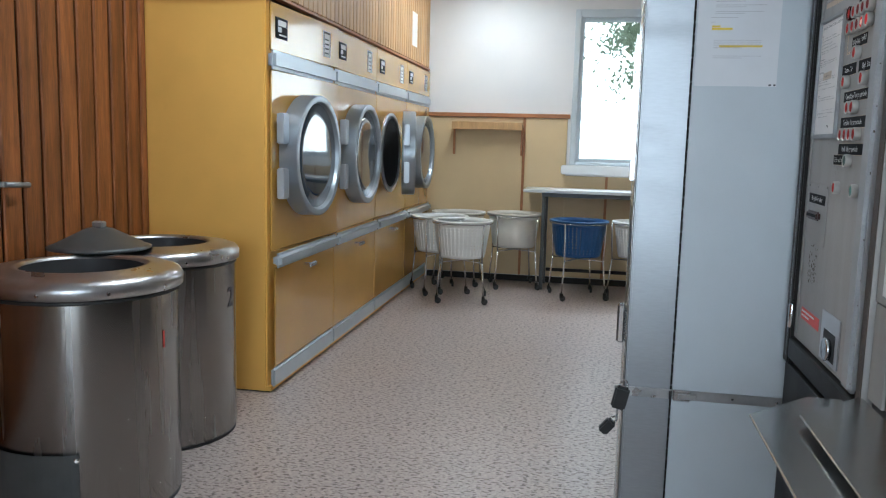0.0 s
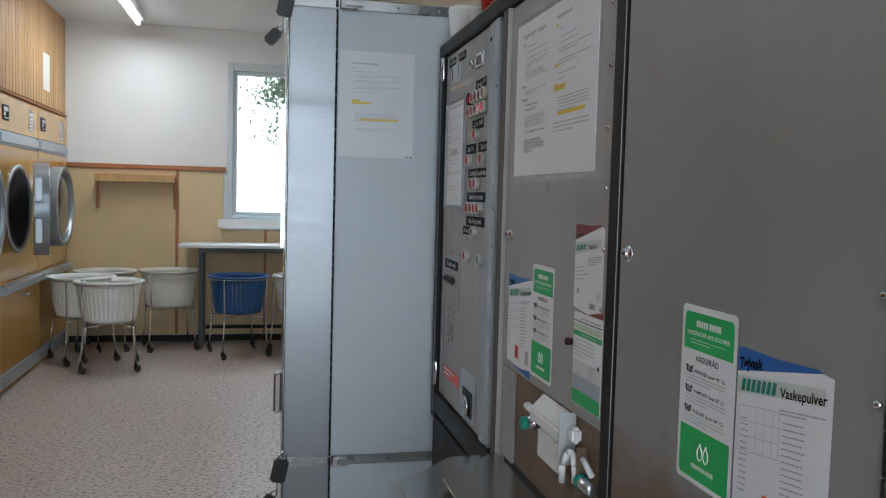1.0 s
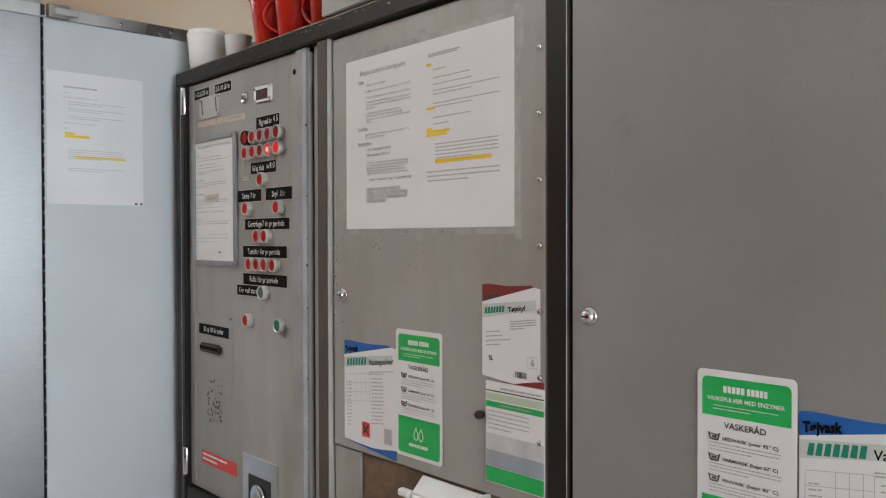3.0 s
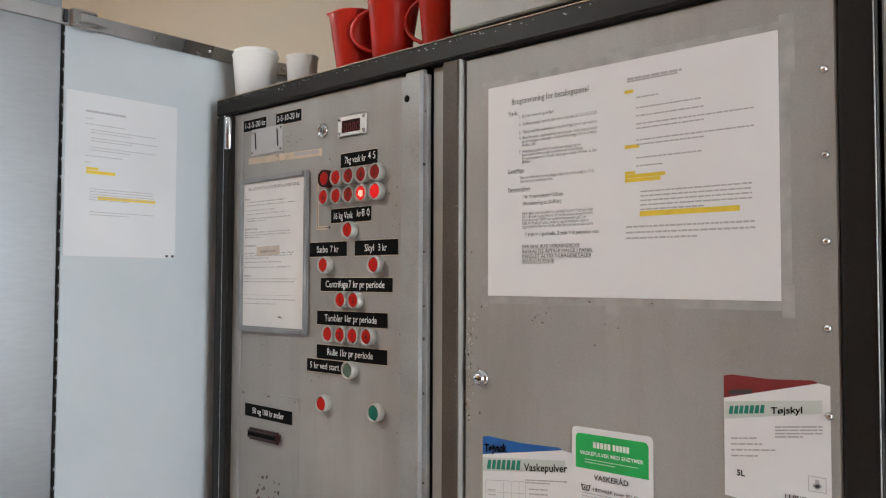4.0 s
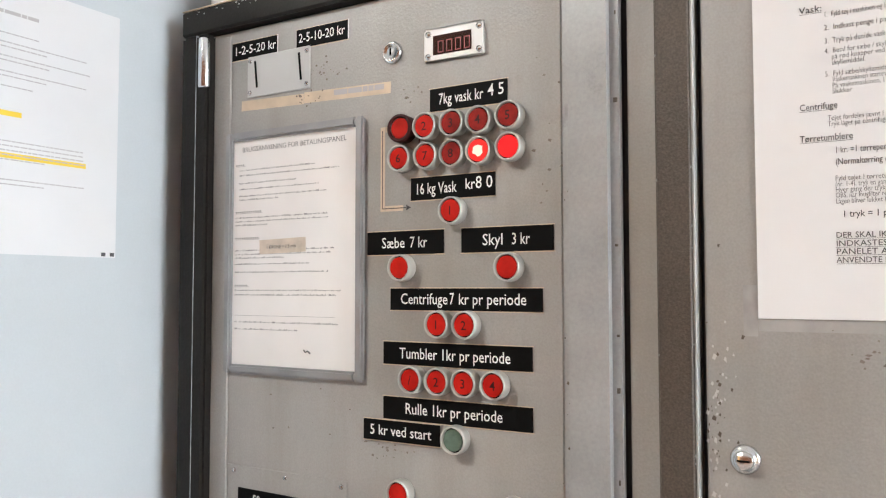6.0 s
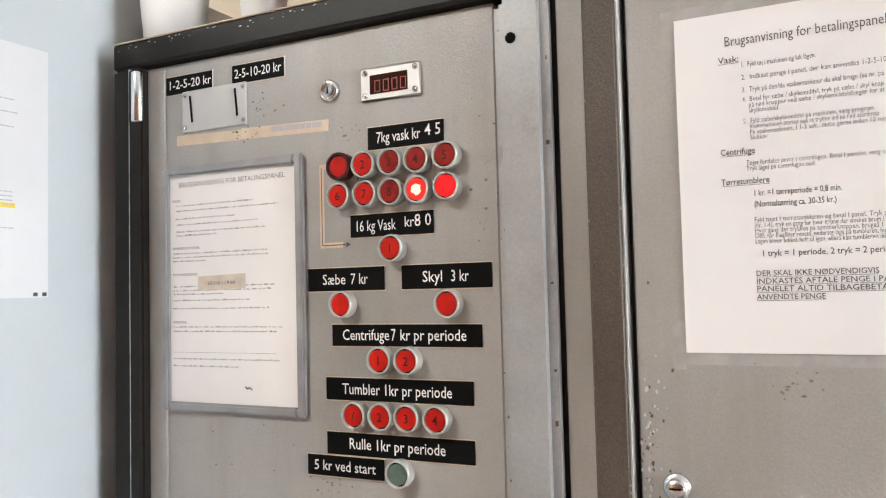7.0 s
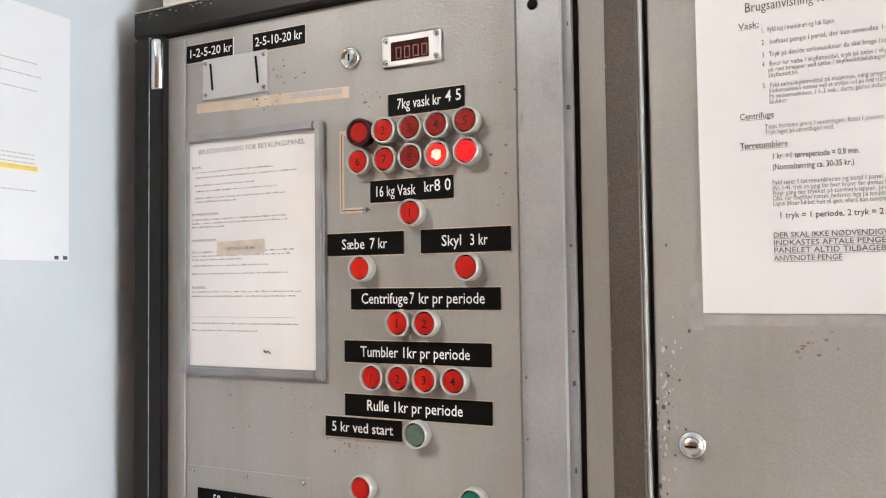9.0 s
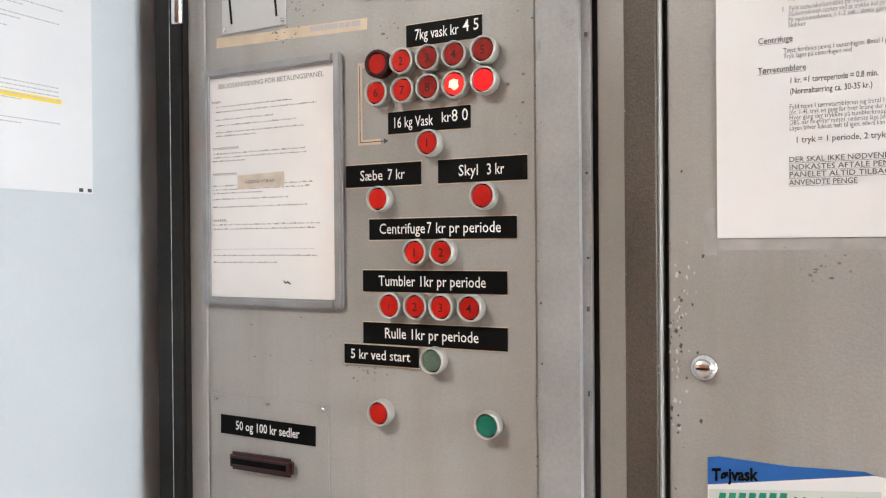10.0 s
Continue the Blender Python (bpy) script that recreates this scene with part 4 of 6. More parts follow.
part("edge_strip", B(XP - 0.006, XP + 0.02, 0.5448, 0.5538, 0.3, 1.7295, 0.0035, 3), M_EDGE, cab, "worn steel edge strip")
part("end_panel", B(XP - 0.003, XP + 0.012, -0.60, 0.5442, 0.3, 1.7295, 0.002), M_ENDP, cab, "dark blue-grey end panel")

# control door
part("control_door", B(XP - 0.001, XP + 0.011, 1.782, 2.2655, 0.778, 1.728, 0.0015), M_PANEL, cab, "grey hammered-paint control door")
part("door_channel", B(XP - 0.015, XP + 0.011, 1.7235, 1.7795, 0.778, 1.7275, 0.009, 4), M_CHAN, cab, "raised channel at the door edge")
for k in range(11):
    zc = 0.80 + (k * 0.6180339 % 1.0) * 0.91
    part("paint_chip", B(XP - 0.0118 + (k % 3) * 0.0012, XP - 0.009, 1.7248 - (k % 2) * 0.0006, 1.7262 + (k % 4) * 0.0004, zc, zc + 0.0012 + (k % 5) * 0.0009), M_RUST, cab)
part("filler_strip", B(XP + 0.002, XP + 0.011, 1.6905, 1.7185, 0.778, 1.7285, 0.001), M_PANEL, cab)
part("inner_fold", B(XP - 0.0045, XP - 0.0012, 2.2225, 2.2315, 0.79, 1.722, 0.001), M_PANEL, cab)
for za, zb in ((1.660, 1.724), (0.80, 0.865)):
    part("hinge_pin", lathe(bmesh.new(), [(0.0, 0), (0.0075, 0), (0.0085, 0.002), (0.0085, zb - za - 0.002), (0.0075, zb - za), (0, zb - za)], 16, Matrix.Translation((XP - 0.010, 2.262, za))), M_CHROME, cab)
part("bolt_hole", lathe(bmesh.new(), [(0.0, 0.0), (0.0056, 0.0), (0.0056, 0.0008), (0, 0.0008)], 9, on_panel(1.759, 1.684, 0.0152)), M_BLACK, cab)

# dispenser doors
part("dispenser_door", B(XP - 0.001, XP + 0.008, 1.1415, 1.651, 0.988, 1.7275, 0.002), M_PANEL, cab, "grey steel soap dispenser door")
part("mechanism_plate", B(XP + 0.0085, XP + 0.0115, 1.150, 1.655, 0.795, 1.02), M_BROWN, cab, "brown soap-stained plate behind the spouts")
part("hinge_plate", B(XP + 0.001, XP + 0.008, 1.575, 1.651, 0.795, 0.985, 0.001), M_PANEL, cab)
part("dispenser_door", B(XP - 0.001, XP + 0.011, 0.589, 1.098, 0.80, 1.7275, 0.002), M_STAIN_SHADED, cab, "grey steel soap dispenser door")
SCREW = lathe(bmesh.new(), [(0.0046, 0), (0.0045, 0.0010), (0.0038, 0.0024), (0.0026, 0.0035), (0.0012, 0.0040), (0.0, 0.0041)], 14)
scr = part("screw", SCREW, M_CHROME, cab, local=True)
scr.matrix_local = WORLD[cab].inverted() @ on_panel(1.1535, 1.7165, 0.001)
for y0 in (1.1535, 0.5985):
    for k in range(9):
        zz = 1.7165 - k * 0.0907
        if y0 > 1.1 and (k == 0 or zz < 1.0):
            continue
        s = new("screw", scr.data)
        s.parent = cab
        s.matrix_local = WORLD[cab].inverted() @ on_panel(y0, zz, 0.001)
for yy in (1.6195, 1.068):
    lk = part("cylinder_lock", lathe(bmesh.new(), [(0.0125, 0), (0.0125, 0.002), (0.0105, 0.004), (0.0082, 0.0045), (0.0078, 0.0095), (0.0072, 0.0105), (0.0, 0.0105)], 24, on_panel(yy, 1.263, 0.001)), M_CHROME, cab, "chrome cylinder lock")
    part("keyhole", B(XP - 0.0121, XP - 0.0116, yy - 0.005, yy + 0.005, 1.2622, 1.2638), M_BLACK, lk)
# upper box on the cabinet
ub = thing("upper_box", (0.74, 0.6, 1.763), "dark grey steel box on top of the cabinet", "metal box")
part("case", B(XP + 0.004, 0.955, -0.60, 1.682, 1.7635, 2.25, 0.004), M_FRAME, ub)
part("front_lid", B(XP - 0.008, XP + 0.004, -0.55, 1.678, 1.772, 2.23, 0.003), M_PANEL, ub)

# ---- control panel fittings ----
def label_plate(y0, y1, z0, z1, words, size, turn=0.0, off=0.0012, right=False):
    """A black label strip with white letters; words: (text, start share, width share, baseline share, size factor)."""
    w, h = y0 - y1, z1 - z0
    m = on_panel(y0, z0, off, turn)
    bm = B(0, w, 0, h, 0, 0.0012, 0.0003)
    bmesh.ops.transform(bm, matrix=m, verts=bm.verts)
    pl = part("label_plate", bm, M_BLACK, cab, "black embossed label strip")
    bm = bmesh.new()
    for t, xs, ws, bs, sf in words:
        text(bm, t, size * sf, m @ Matrix.Translation((w * xs, h * bs, 0.0016)), width=w * ws, bold=0.00005)
    part("lettering", bm, M_LETTER, pl, recalc=False)
    bm = bmesh.new()
    e = 0.0012
    rect(bm, m @ Matrix.Translation((0, 0, 0.0002)), -e, w + e, -e, 0), rect(bm, m @ Matrix.Translation((0, 0, 0.0002)), -e, w + e, h, h + e * 0.8)
    part("edge", bm, M_TAPE, pl, recalc=False)
    if right:
        part("torn_end", rect(bmesh.new(), m @ Matrix.Translation((0, 0, 0.0003)), w, w + 0.0016, 0.0005, h + 0.001), M_LETTER, pl, "white torn end", recalc=False)


label_plate(2.222, 2.148, 1.690, 1.712, [("1-2-5-20 kr", 0.05, 0.9, 0.28, 1)], 0.0155, right=True)
label_plate(2.117, 2.041, 1.690, 1.712, [("2-5-10-20 kr", 0.05, 0.9, 0.28, 1)], 0.0155, right=True)
label_plate(1.931, 1.840, 1.593, 1.617, [("7kg vask kr", 0.12, 0.58, 0.28, 1), ("4 5", 0.76, 0.20, 0.36, 1.05)], 0.0165)
label_plate(1.955, 1.854, 1.500, 1.524, [("16 kg Vask", 0.06, 0.48, 0.26, 1), ("kr", 0.66, 0.11, 0.34, 0.95), ("8 0", 0.78, 0.19, 0.34, 1.1)], 0.0165)
label_plate(2.012, 1.914, 1.443, 1.468, [("Sæbe", 0.2, 0.30, 0.28, 1), ("7 kr", 0.57, 0.22, 0.28, 1)], 0.0165)
label_plate(1.893, 1.791, 1.443, 1.468, [("Skyl", 0.24, 0.22, 0.28, 1), ("3 kr", 0.56, 0.19, 0.28, 1)], 0.0165)
label_plate(1.981, 1.803, 1.3835, 1.4065, [("Centrifuge", 0.075, 0.325, 0.28, 1), ("7", 0.415, 0.03, 0.28, 1.05), ("kr pr periode", 0.475, 0.425, 0.28, 1)], 0.0165)
label_plate(1.990, 1.814, 1.3255, 1.3495, [("Tumbler 1kr pr periode", 0.12, 0.745, 0.28, 1)], 0.0165)
label_plate(1.990, 1.814, 1.267, 1.291, [("Rulle 1kr pr periode", 0.16, 0.65, 0.30, 1)], 0.0165)
label_plate(2.015, 1.918, 1.2435, 1.2655, [("5 kr ved start", 0.09, 0.8, 0.28, 1)], 0.0155, off=0.0026)


def button_meshes():
    bz = lathe(bmesh.new(), [(0.0, 0.0), (0.0140, 0.0), (0.0146, 0.002), (0.0144, 0.010), (0.0139, 0.0135), (0.0127, 0.0137), (0.0124, 0.009), (0.0, 0.009)], 28)
    cp = lathe(bmesh.new(), [(0.0112, 0.009), (0.0112, 0.0114), (0.0108, 0.0121), (0.0, 0.0121)], 24)
    return bz, cp


BZ, CP = button_meshes()
BEZ_ME, CAP_ME = bpy.data.meshes.new("bezel"), {}
bmesh.ops.recalc_face_normals(BZ, faces=BZ.faces)
BZ.to_mesh(BEZ_ME)
BEZ_ME.materials.append(M_BEZEL)
BEZ_ME.materials.append(M_BLACK)
for f in BEZ_ME.polygons:
    if all(abs(BEZ_ME.vertices[i].co.z - 0.009) < 1e-4 for i in f.vertices):
        f.material_index = 1


def cap_mesh(material, scale=1.0):
    key = (material.name, scale)
    if key not in CAP_ME:
        me = bpy.data.meshes.new("cap")
        c = CP.copy()
        for f in c.faces:
            f.smooth = False
        bmesh.ops.recalc_face_normals(c, faces=c.faces)
        bmesh.ops.scale(c, vec=(scale, scale, 1), verts=c.verts)
        c.to_mesh(me)
        me.materials.append(material)
        CAP_ME[key] = me
    return CAP_ME[key]


def button(y, z, material, digit="", label="red push button in a pale bezel", bezel=True):
    y, z = y - (y - 1.488) * 0.018, z + (1.451 - z) * 0.018
    m = on_panel(y, z, 0.0008)
    inv = WORLD[cab].inverted()
    b = new("push_button", BEZ_ME)
    b.parent = cab
    b.matrix_local = inv @ m
    WORLD[b] = m
    tagged(b, label)
    c = new("cap", cap_mesh(material))
    c.parent = b
    WORLD[c] = m
    if digit:
        bm = text(bmesh.new(), digit, 0.0130, Matrix.Translation((0, -0.0047, 0.0124)), bold=0.0001, align='CENTER')
        part("digit", bm, M_DIGIT, b, local=True, recalc=False)
    if not bezel:
        ring = lathe(bmesh.new(), [(0.0115, 0.0120), (0.0118, 0.0140), (0.0150, 0.0138), (0.0154, 0.011), (0.0150, 0.0)], 28)
        bmesh.ops.delete(ring, geom=[f for f in ring.faces if len(f.verts) > 4], context="FACES")
        part("collar", ring, M_DIGIT, b, "black collar", local=True)
    return b


for k, (y, z) in enumerate(((1.971, 1.5795), (1.940, 1.579), (1.907, 1.579), (1.875, 1.579), (1.841, 1.580))):
    button(y, z, (M_REDBTN, M_REDBTN, M_DARKRED, M_DARKRED, M_DARKRED)[k], ("", "2", "3", "4", "5")[k], bezel=(k > 0))
for k, (y, z) in enumerate(((1.973, 1.547), (1.939, 1.547), (1.907, 1.547), (1.875, 1.547), (1.841, 1.548))):
    button(y, z, (M_REDBTN, M_REDBTN, M_DARKRED, M_REDHOT, M_REDLIT)[k], ("6", "7", "8", "", "")[k], "red push button in a pale bezel" if k < 3 else "lit red push button in a pale bezel")
cm = on_panel(1.868, 1.5455, 0.0133)
rr = random.Random(13)
bm = bmesh.new()
bm.faces.new([bm.verts.new(cm @ Vector((math.cos(a * 0.5236) * 0.0068 * rr.uniform(0.65, 1.1), math.sin(a * 0.5236) * 0.0068 * rr.uniform(0.65, 1.1), 0))) for a in range(12)])
part("lamp_core", bm, M_WHITEHOT, cab, "glowing centre of the lit button", recalc=False)
button(1.908, 1.487, M_REDBTN, "1")
button(1.972, 1.428, M_REDBTN)
button(1.843, 1.427, M_REDBTN)
button(1.925, 1.368, M_REDBTN, "1"), button(1.892, 1.368, M_REDBTN, "2")
for y, d in ((1.958, "/"), (1.925, "2"), (1.893, "3"), (1.859, "4")):
    button(y, 1.3085, M_REDBTN, d)
button(1.905, 1.250, M_GREYBTN, label="dull grey-green push button")
button(1.973, 1.187, M_REDBTN)
button(1.840, 1.186, M_GREENBTN, label="green push button in a pale bezel")

# chipped paint beside the lock and pen marks between the buttons
rr = random.Random(21)
for nm, material, n in (("dark_chips", M_RUST, 40), ("bare_chips", M_PLATE, 34)):
    bm = bmesh.new()
    for k in range(n):
        y, z = 1.650 - abs(rr.gauss(0, 0.012)), rr.gauss(1.29, 0.045)
        sz = rr.uniform(0.0006, 0.0026)
        m = on_panel(y, z, 0.0013 + k * 0.00001)
        quad(bm, [m @ Vector((math.cos(a) * sz * rr.uniform(0.4, 1.1), math.sin(a) * sz * rr.uniform(0.6, 1.6), 0)) for a in (0.4, 1.9, 3.5, 5.1)])
    part(nm, bm, material, cab, "chipped paint beside the lock", recalc=False)
bm = bmesh.new()
for k, (y, z) in enumerate(((1.947, 1.5635), (1.914, 1.5635), (1.881, 1.5635), (1.848, 1.5635))):
    pts = [on_panel(y - 0.006, z, 0.0016) @ Vector((math.cos(a) * 0.0045, math.sin(a) * 0.005, 0)) for a in (3.6 - k, 2.4, 1.2, 0.2, -0.6 + 0.3 * k)]
    tube(bm, pts, 0.0006, 4)
part("pen_marks", bm, M_MAROON, cab, "dark red pen marks between the buttons")
bm = bmesh.new()
for k in range(70):
    m = on_panel(rr.uniform(1.733, 1.779), rr.uniform(0.85, 1.70), 0.01425)
    sz = rr.uniform(0.0004, 0.0014)
    quad(bm, [m @ Vector((math.cos(a) * sz, math.sin(a) * sz * rr.uniform(0.7, 1.8), 0)) for a in (0.4, 1.9, 3.5, 5.1)])
part("paint_specks", bm, M_RUST, cab, "dark specks in the channel paint", recalc=False)
bm = bmesh.new()
for k in range(120):
    y = rr.uniform(0.7, 2.30)
    m = on_panel(y, 1.7595 - abs(rr.gauss(0, 0.004)), 0.0143)
    sz = rr.uniform(0.0005, 0.0016)
    quad(bm, [m @ Vector((math.cos(a) * sz * rr.uniform(0.6, 2.6), math.sin(a) * sz * 0.7, 0)) for a in (0.4, 1.9, 3.5, 5.1)])
for k in range(30):
    m = on_panel(rr.choice((1.6575, 1.6875, 2.2995, 2.2725)), rr.uniform(1.0, 1.72), 0.0143)
    sz = rr.uniform(0.0004, 0.0013)
    quad(bm, [m @ Vector((math.cos(a) * sz * 0.7, math.sin(a) * sz * rr.uniform(0.6, 2.4), 0)) for a in (0.4, 1.9, 3.5, 5.1)])
part("frame_chips", bm, M_CHAN, cab, "pale chips along the frame edges", recalc=False)

bm = bmesh.new()
k = 0
for cy, cz, wy, wz, n in ((2.07, 1.66, 0.02, 0.012, 26), (2.10, 1.632, 0.012, 0.006, 16), (1.955, 1.615, 0.006, 0.004, 10), (1.98, 1.235, 0.02, 0.006, 18), (1.80, 1.55, 0.01, 0.05, 12), (1.52, 1.35, 0.012, 0.008, 16), (1.40, 1.345, 0.03, 0.02, 10), (2.08, 1.25, 0.05, 0.03, 10), (2.05, 1.00, 0.05, 0.05, 14)):
    for q in range(n):
        m = on_panel(rr.gauss(cy, wy), rr.gauss(cz, wz), 0.00125 + k * 0.000002)
        sz = rr.uniform(0.0004, 0.0017)
        k += 1
        quad(bm, [m @ Vector((math.cos(a) * sz * rr.uniform(0.6, 2.0), math.sin(a) * sz * rr.uniform(0.5, 1.4), 0)) for a in (0.4, 1.9, 3.5, 5.1)])
part("dirt_specks", bm, M_DIRT, cab, "brown dirt specks on the grey paint", recalc=False)

# coin plate, key lock, display
coin = part("coin_plate", B(XP - 0.0035, XP - 0.0012, 2.095, 2.195, 1.640, 1.691, 0.001), M_PLATE, cab, "metal coin slot plate")
for y in (2.180, 2.110):
    cs = B(-0.0014, 0.0014, -0.0165, 0.0165, 0.0, 0.0006)
    bmesh.ops.transform(cs, matrix=on_panel(y, 1.668, 0.0036, 6.0), verts=cs.verts)
    part("coin_slot", cs, M_BLACK, coin)
for y in (2.190, 2.100):
    for z in (1.685, 1.646):
        part("screw", lathe(bmesh.new(), [(0.0028, 0), (0.0022, 0.0012), (0.0, 0.0014)], 8, on_panel(y, z, 0.0035)), M_CHROME, coin)
key = part("key_lock", lathe(bmesh.new(), [(0.0125, 0), (0.0125, 0.003), (0.0105, 0.005), (0.009, 0.0055), (0.0085, 0.0045), (0.0, 0.0045)], 24, on_panel(1.979, 1.664, 0.001)), M_CHROME, cab, "round chrome key lock")
part("keyhole", lathe(bmesh.new(), [(0.0, 0.0), (0.005, 0.0), (0.005, 0.0006), (0.0, 0.0006)], 14, on_panel(1.979, 1.664, 0.0056)), M_ALU, key)
part("keyway", B(XP - 0.0068, XP - 0.0063, 1.978, 1.980, 1.660, 1.668), M_BLACK, key)
dsp = part("display", B(XP - 0.005, XP - 0.0012, 1.864, 1.9375, 1.645, 1.681, 0.0022, 2), M_WHITEPL, cab, "small red digit display in a pale plate")
part("screen", B(XP - 0.0058, XP - 0.0051, 1.879, 1.925, 1.652, 1.6725), M_DISPLAY, dsp, "dark red display")
sg = bmesh.new()
for k in range(4):
    y = 1.919 - k * 0.0105
    m = on_panel(y, 1.6535, 0.0060)
    for a, b_, c, d in ((0, 0.0012, 0, 0.013), (0.006, 0.0072, 0, 0.013), (0.0015, 0.0058, 0, 0.0012), (0.0015, 0.0058, 0.0118, 0.013)):
        rect(sg, m, a, b_, c, d)
part("digits", sg, M_SEG, dsp, recalc=False)
for y in (1.931, 1.870):
    for z in (1.675, 1.651):
        part("screw", lathe(bmesh.new(), [(0.0035, 0), (0.003, 0.0016), (0.0, 0.002)], 10, on_panel(y, z, 0.005)), M_CHROME, dsp)
# tape with an old handwritten line
tm = on_panel(2.206, 1.6255, 0.0012, -1.6)
bm = rect(bmesh.new(), tm, 0, 0.1, 0, 0.0125)
rect(bm, tm, 0.1004, 0.224, 0.0008, 0.0138)
tp = part("paper_tape", bm, M_TAPE, cab, "yellowed strip of paper tape", recalc=False)
bm = bars(bmesh.new(), tm @ Matrix.Translation((0, 0, 0.0003)), 0.145, 0.215, 0.006, 1, 0.006, 0.01, random.Random(2), last=1.0)
part("faded_print", bm, M_GREYINK, tp, recalc=False)
# drawn arrow bracket
bm = bmesh.new()
am = on_panel(1.995, 1.490, 0.0016)
rect(bm, am, 0.0, 0.006, 0.0, 0.093), rect(bm, am, 0.0065, 0.030, 0.0, 0.006), rect(bm, am, 0.0065, 0.016, 0.087, 0.093)
ar = part("arrow_tape", bm, M_TAPE, cab, "thin yellowed arrow strip", recalc=False)
bm = bmesh.new()
am2 = on_panel(1.995, 1.490, 0.0020)
rect(bm, am2, 0.0024, 0.0034, 0.003, 0.089), rect(bm, am2, 0.0035, 0.034, 0.0026, 0.0036)
quad(bm, [am2 @ Vector(p) for p in ((0.034, 0.0, 0), (0.040, 0.003, 0), (0.034, 0.0062, 0), (0.0345, 0.003, 0))])
part("arrow_line", bm, M_INK, ar, recalc=False)

# framed instruction sheet
fr = thing("framed_notice", (XP, 2.12, 1.303), "old instruction sheet in a grey metal frame", "framed notice")
FY0, FY1, FZ0, FZ1 = 2.2265, 2.0145, 1.304, 1.598
for b in ((FY1, FY1 + 0.011, FZ0, FZ1), (FY0 - 0.011, FY0, FZ0, FZ1), (FY1 + 0.011, FY0 - 0.011, FZ1 - 0.011, FZ1), (FY1 + 0.011, FY0 - 0.011, FZ0, FZ0 + 0.011)):
    part("frame_bar", B(XP - 0.009, XP - 0.0012, b[0], b[1], b[2], b[3], 0.0025, 2), M_FRAMEBAR, fr)
part("sheet", B(XP - 0.003, XP - 0.0014, FY1 + 0.0105, FY0 - 0.0105, FZ0 + 0.0105, FZ1 - 0.0105), M_PAPERO, fr, "cream typed sheet")
bm = bmesh.new()
fm = on_panel(FY0 - 0.015, FZ1 - 0.011, 0.0034)
text(bm, "BRUGSANVISNING FOR BETALINGSPANEL", 0.0085, fm @ Matrix.Translation((0.010, -0.0135, 0)), width=0.160)
part("heading", bm, M_TYPED, fr, recalc=False)
rr = random.Random(7)
bm = bmesh.new()
for y, x0, x1 in ((0.0366, 0.006, 0.115), (0.0430, 0.006, 0.160), (0.0526, 0.005, 0.095), (0.0598, 0.006, 0.130), (0.0684, 0.005, 0.142), (0.0730, 0.006, 0.070), (0.0950, 0.0, 0.140), (0.0996, 0.0, 0.140), (0.1042, 0.0, 0.044), (0.1350, 0.0, 0.150), (0.1397, 0.0, 0.150), (0.1442, 0.001, 0.070), (0.1516, 0.0, 0.118), (0.1614, 0.0, 0.145), (0.1834, 0.0, 0.158), (0.1888, 0.0, 0.150), (0.2215, 0.0, 0.156), (0.2300, 0.0, 0.096)):
    x = x0
    while x < x1:
        w = rr.choice((1, 2, 3, 4, 5, 7, 9)) * 0.0017
        for k in range(round(w / 0.0017)):
            h = rr.choice((0.0010, 0.0010, 0.0016, 0.0019))
            rect(bm, fm, x + k * 0.0017, x + k * 0.0017 + rr.uniform(0.0008, 0.0014), -y, -y + h)
        x += w + 0.0019
for y, w in ((0.030, 0.016), (0.088, 0.044), (0.120, 0.040), (0.1775, 0.024)):
    for k in range(int(w / 0.0036)):
        rect(bm, fm, k * 0.0036, k * 0.0036 + 0.0018, -y, -y + 0.0017)
    rect(bm, fm, 0.0, w, -y - 0.0010, -y - 0.0006)
rect(bm, fm, 0.0, 0.155, -0.2132, -0.2129)
part("typed_text", bm, M_TYPED, fr, recalc=False)
part("pen_mark", tube(bmesh.new(), [fm @ Vector(p) for p in ((0.110, -0.251, 0), (0.113, -0.254, 0), (0.116, -0.252, 0), (0.120, -0.255, 0))], 0.0007, 5), M_INK, fr)
sl = part("pasted_slip", rect(bmesh.new(), on_panel(2.171, 1.4475, 0.0036, 1.5), 0, 0.072, 0, 0.017), M_SLIP, fr, "pasted pink-yellow slip", recalc=False)
part("slip_print", text(bmesh.new(), "1 KRONE = 0,8 min", 0.006, on_panel(2.160, 1.4535, 0.0040, 1.5), width=0.045), M_INK, sl, recalc=False)

# note acceptor
ap = part("note_plate", B(XP - 0.0028, XP - 0.0012, 2.038, 2.221, 1.045, 1.194, 0.0008), M_PANEL, cab, "screwed plate of the note slot")
m = on_panel(2.202, 1.1445, 0.0030, -0.6)
bm = B(0, 0.145, 0, 0.0235, 0, 0.001)
bmesh.ops.transform(bm, matrix=m, verts=bm.verts)
part("label_plate", bm, M_BLACK, ap)
part("lettering", text(bmesh.new(), "50 og 100 kr sedler", 0.0155, m @ Matrix.Translation((0.024, 0.007, 0.0013)), width=0.098, bold=0.0002), M_LETTER, ap, recalc=False)
bm = B(XP - 0.014, XP - 0.0028, 2.086, 2.182, 1.104, 1.1255, 0.004, 2)
part("note_slot", bm, M_SLOT, ap, "dark red slot mouth")
part("slot_gap", B(XP - 0.0148, XP - 0.0141, 2.092, 2.176, 1.112, 1.119), M_BLACK, ap)
for y in (2.21, 2.128, 2.046):
    part("screw", lathe(bmesh.new(), [(0.003, 0), (0.0025, 0.0012), (0.0, 0.0015)], 8, on_panel(y, 1.187, 0.0028)), M_CHROME, ap)
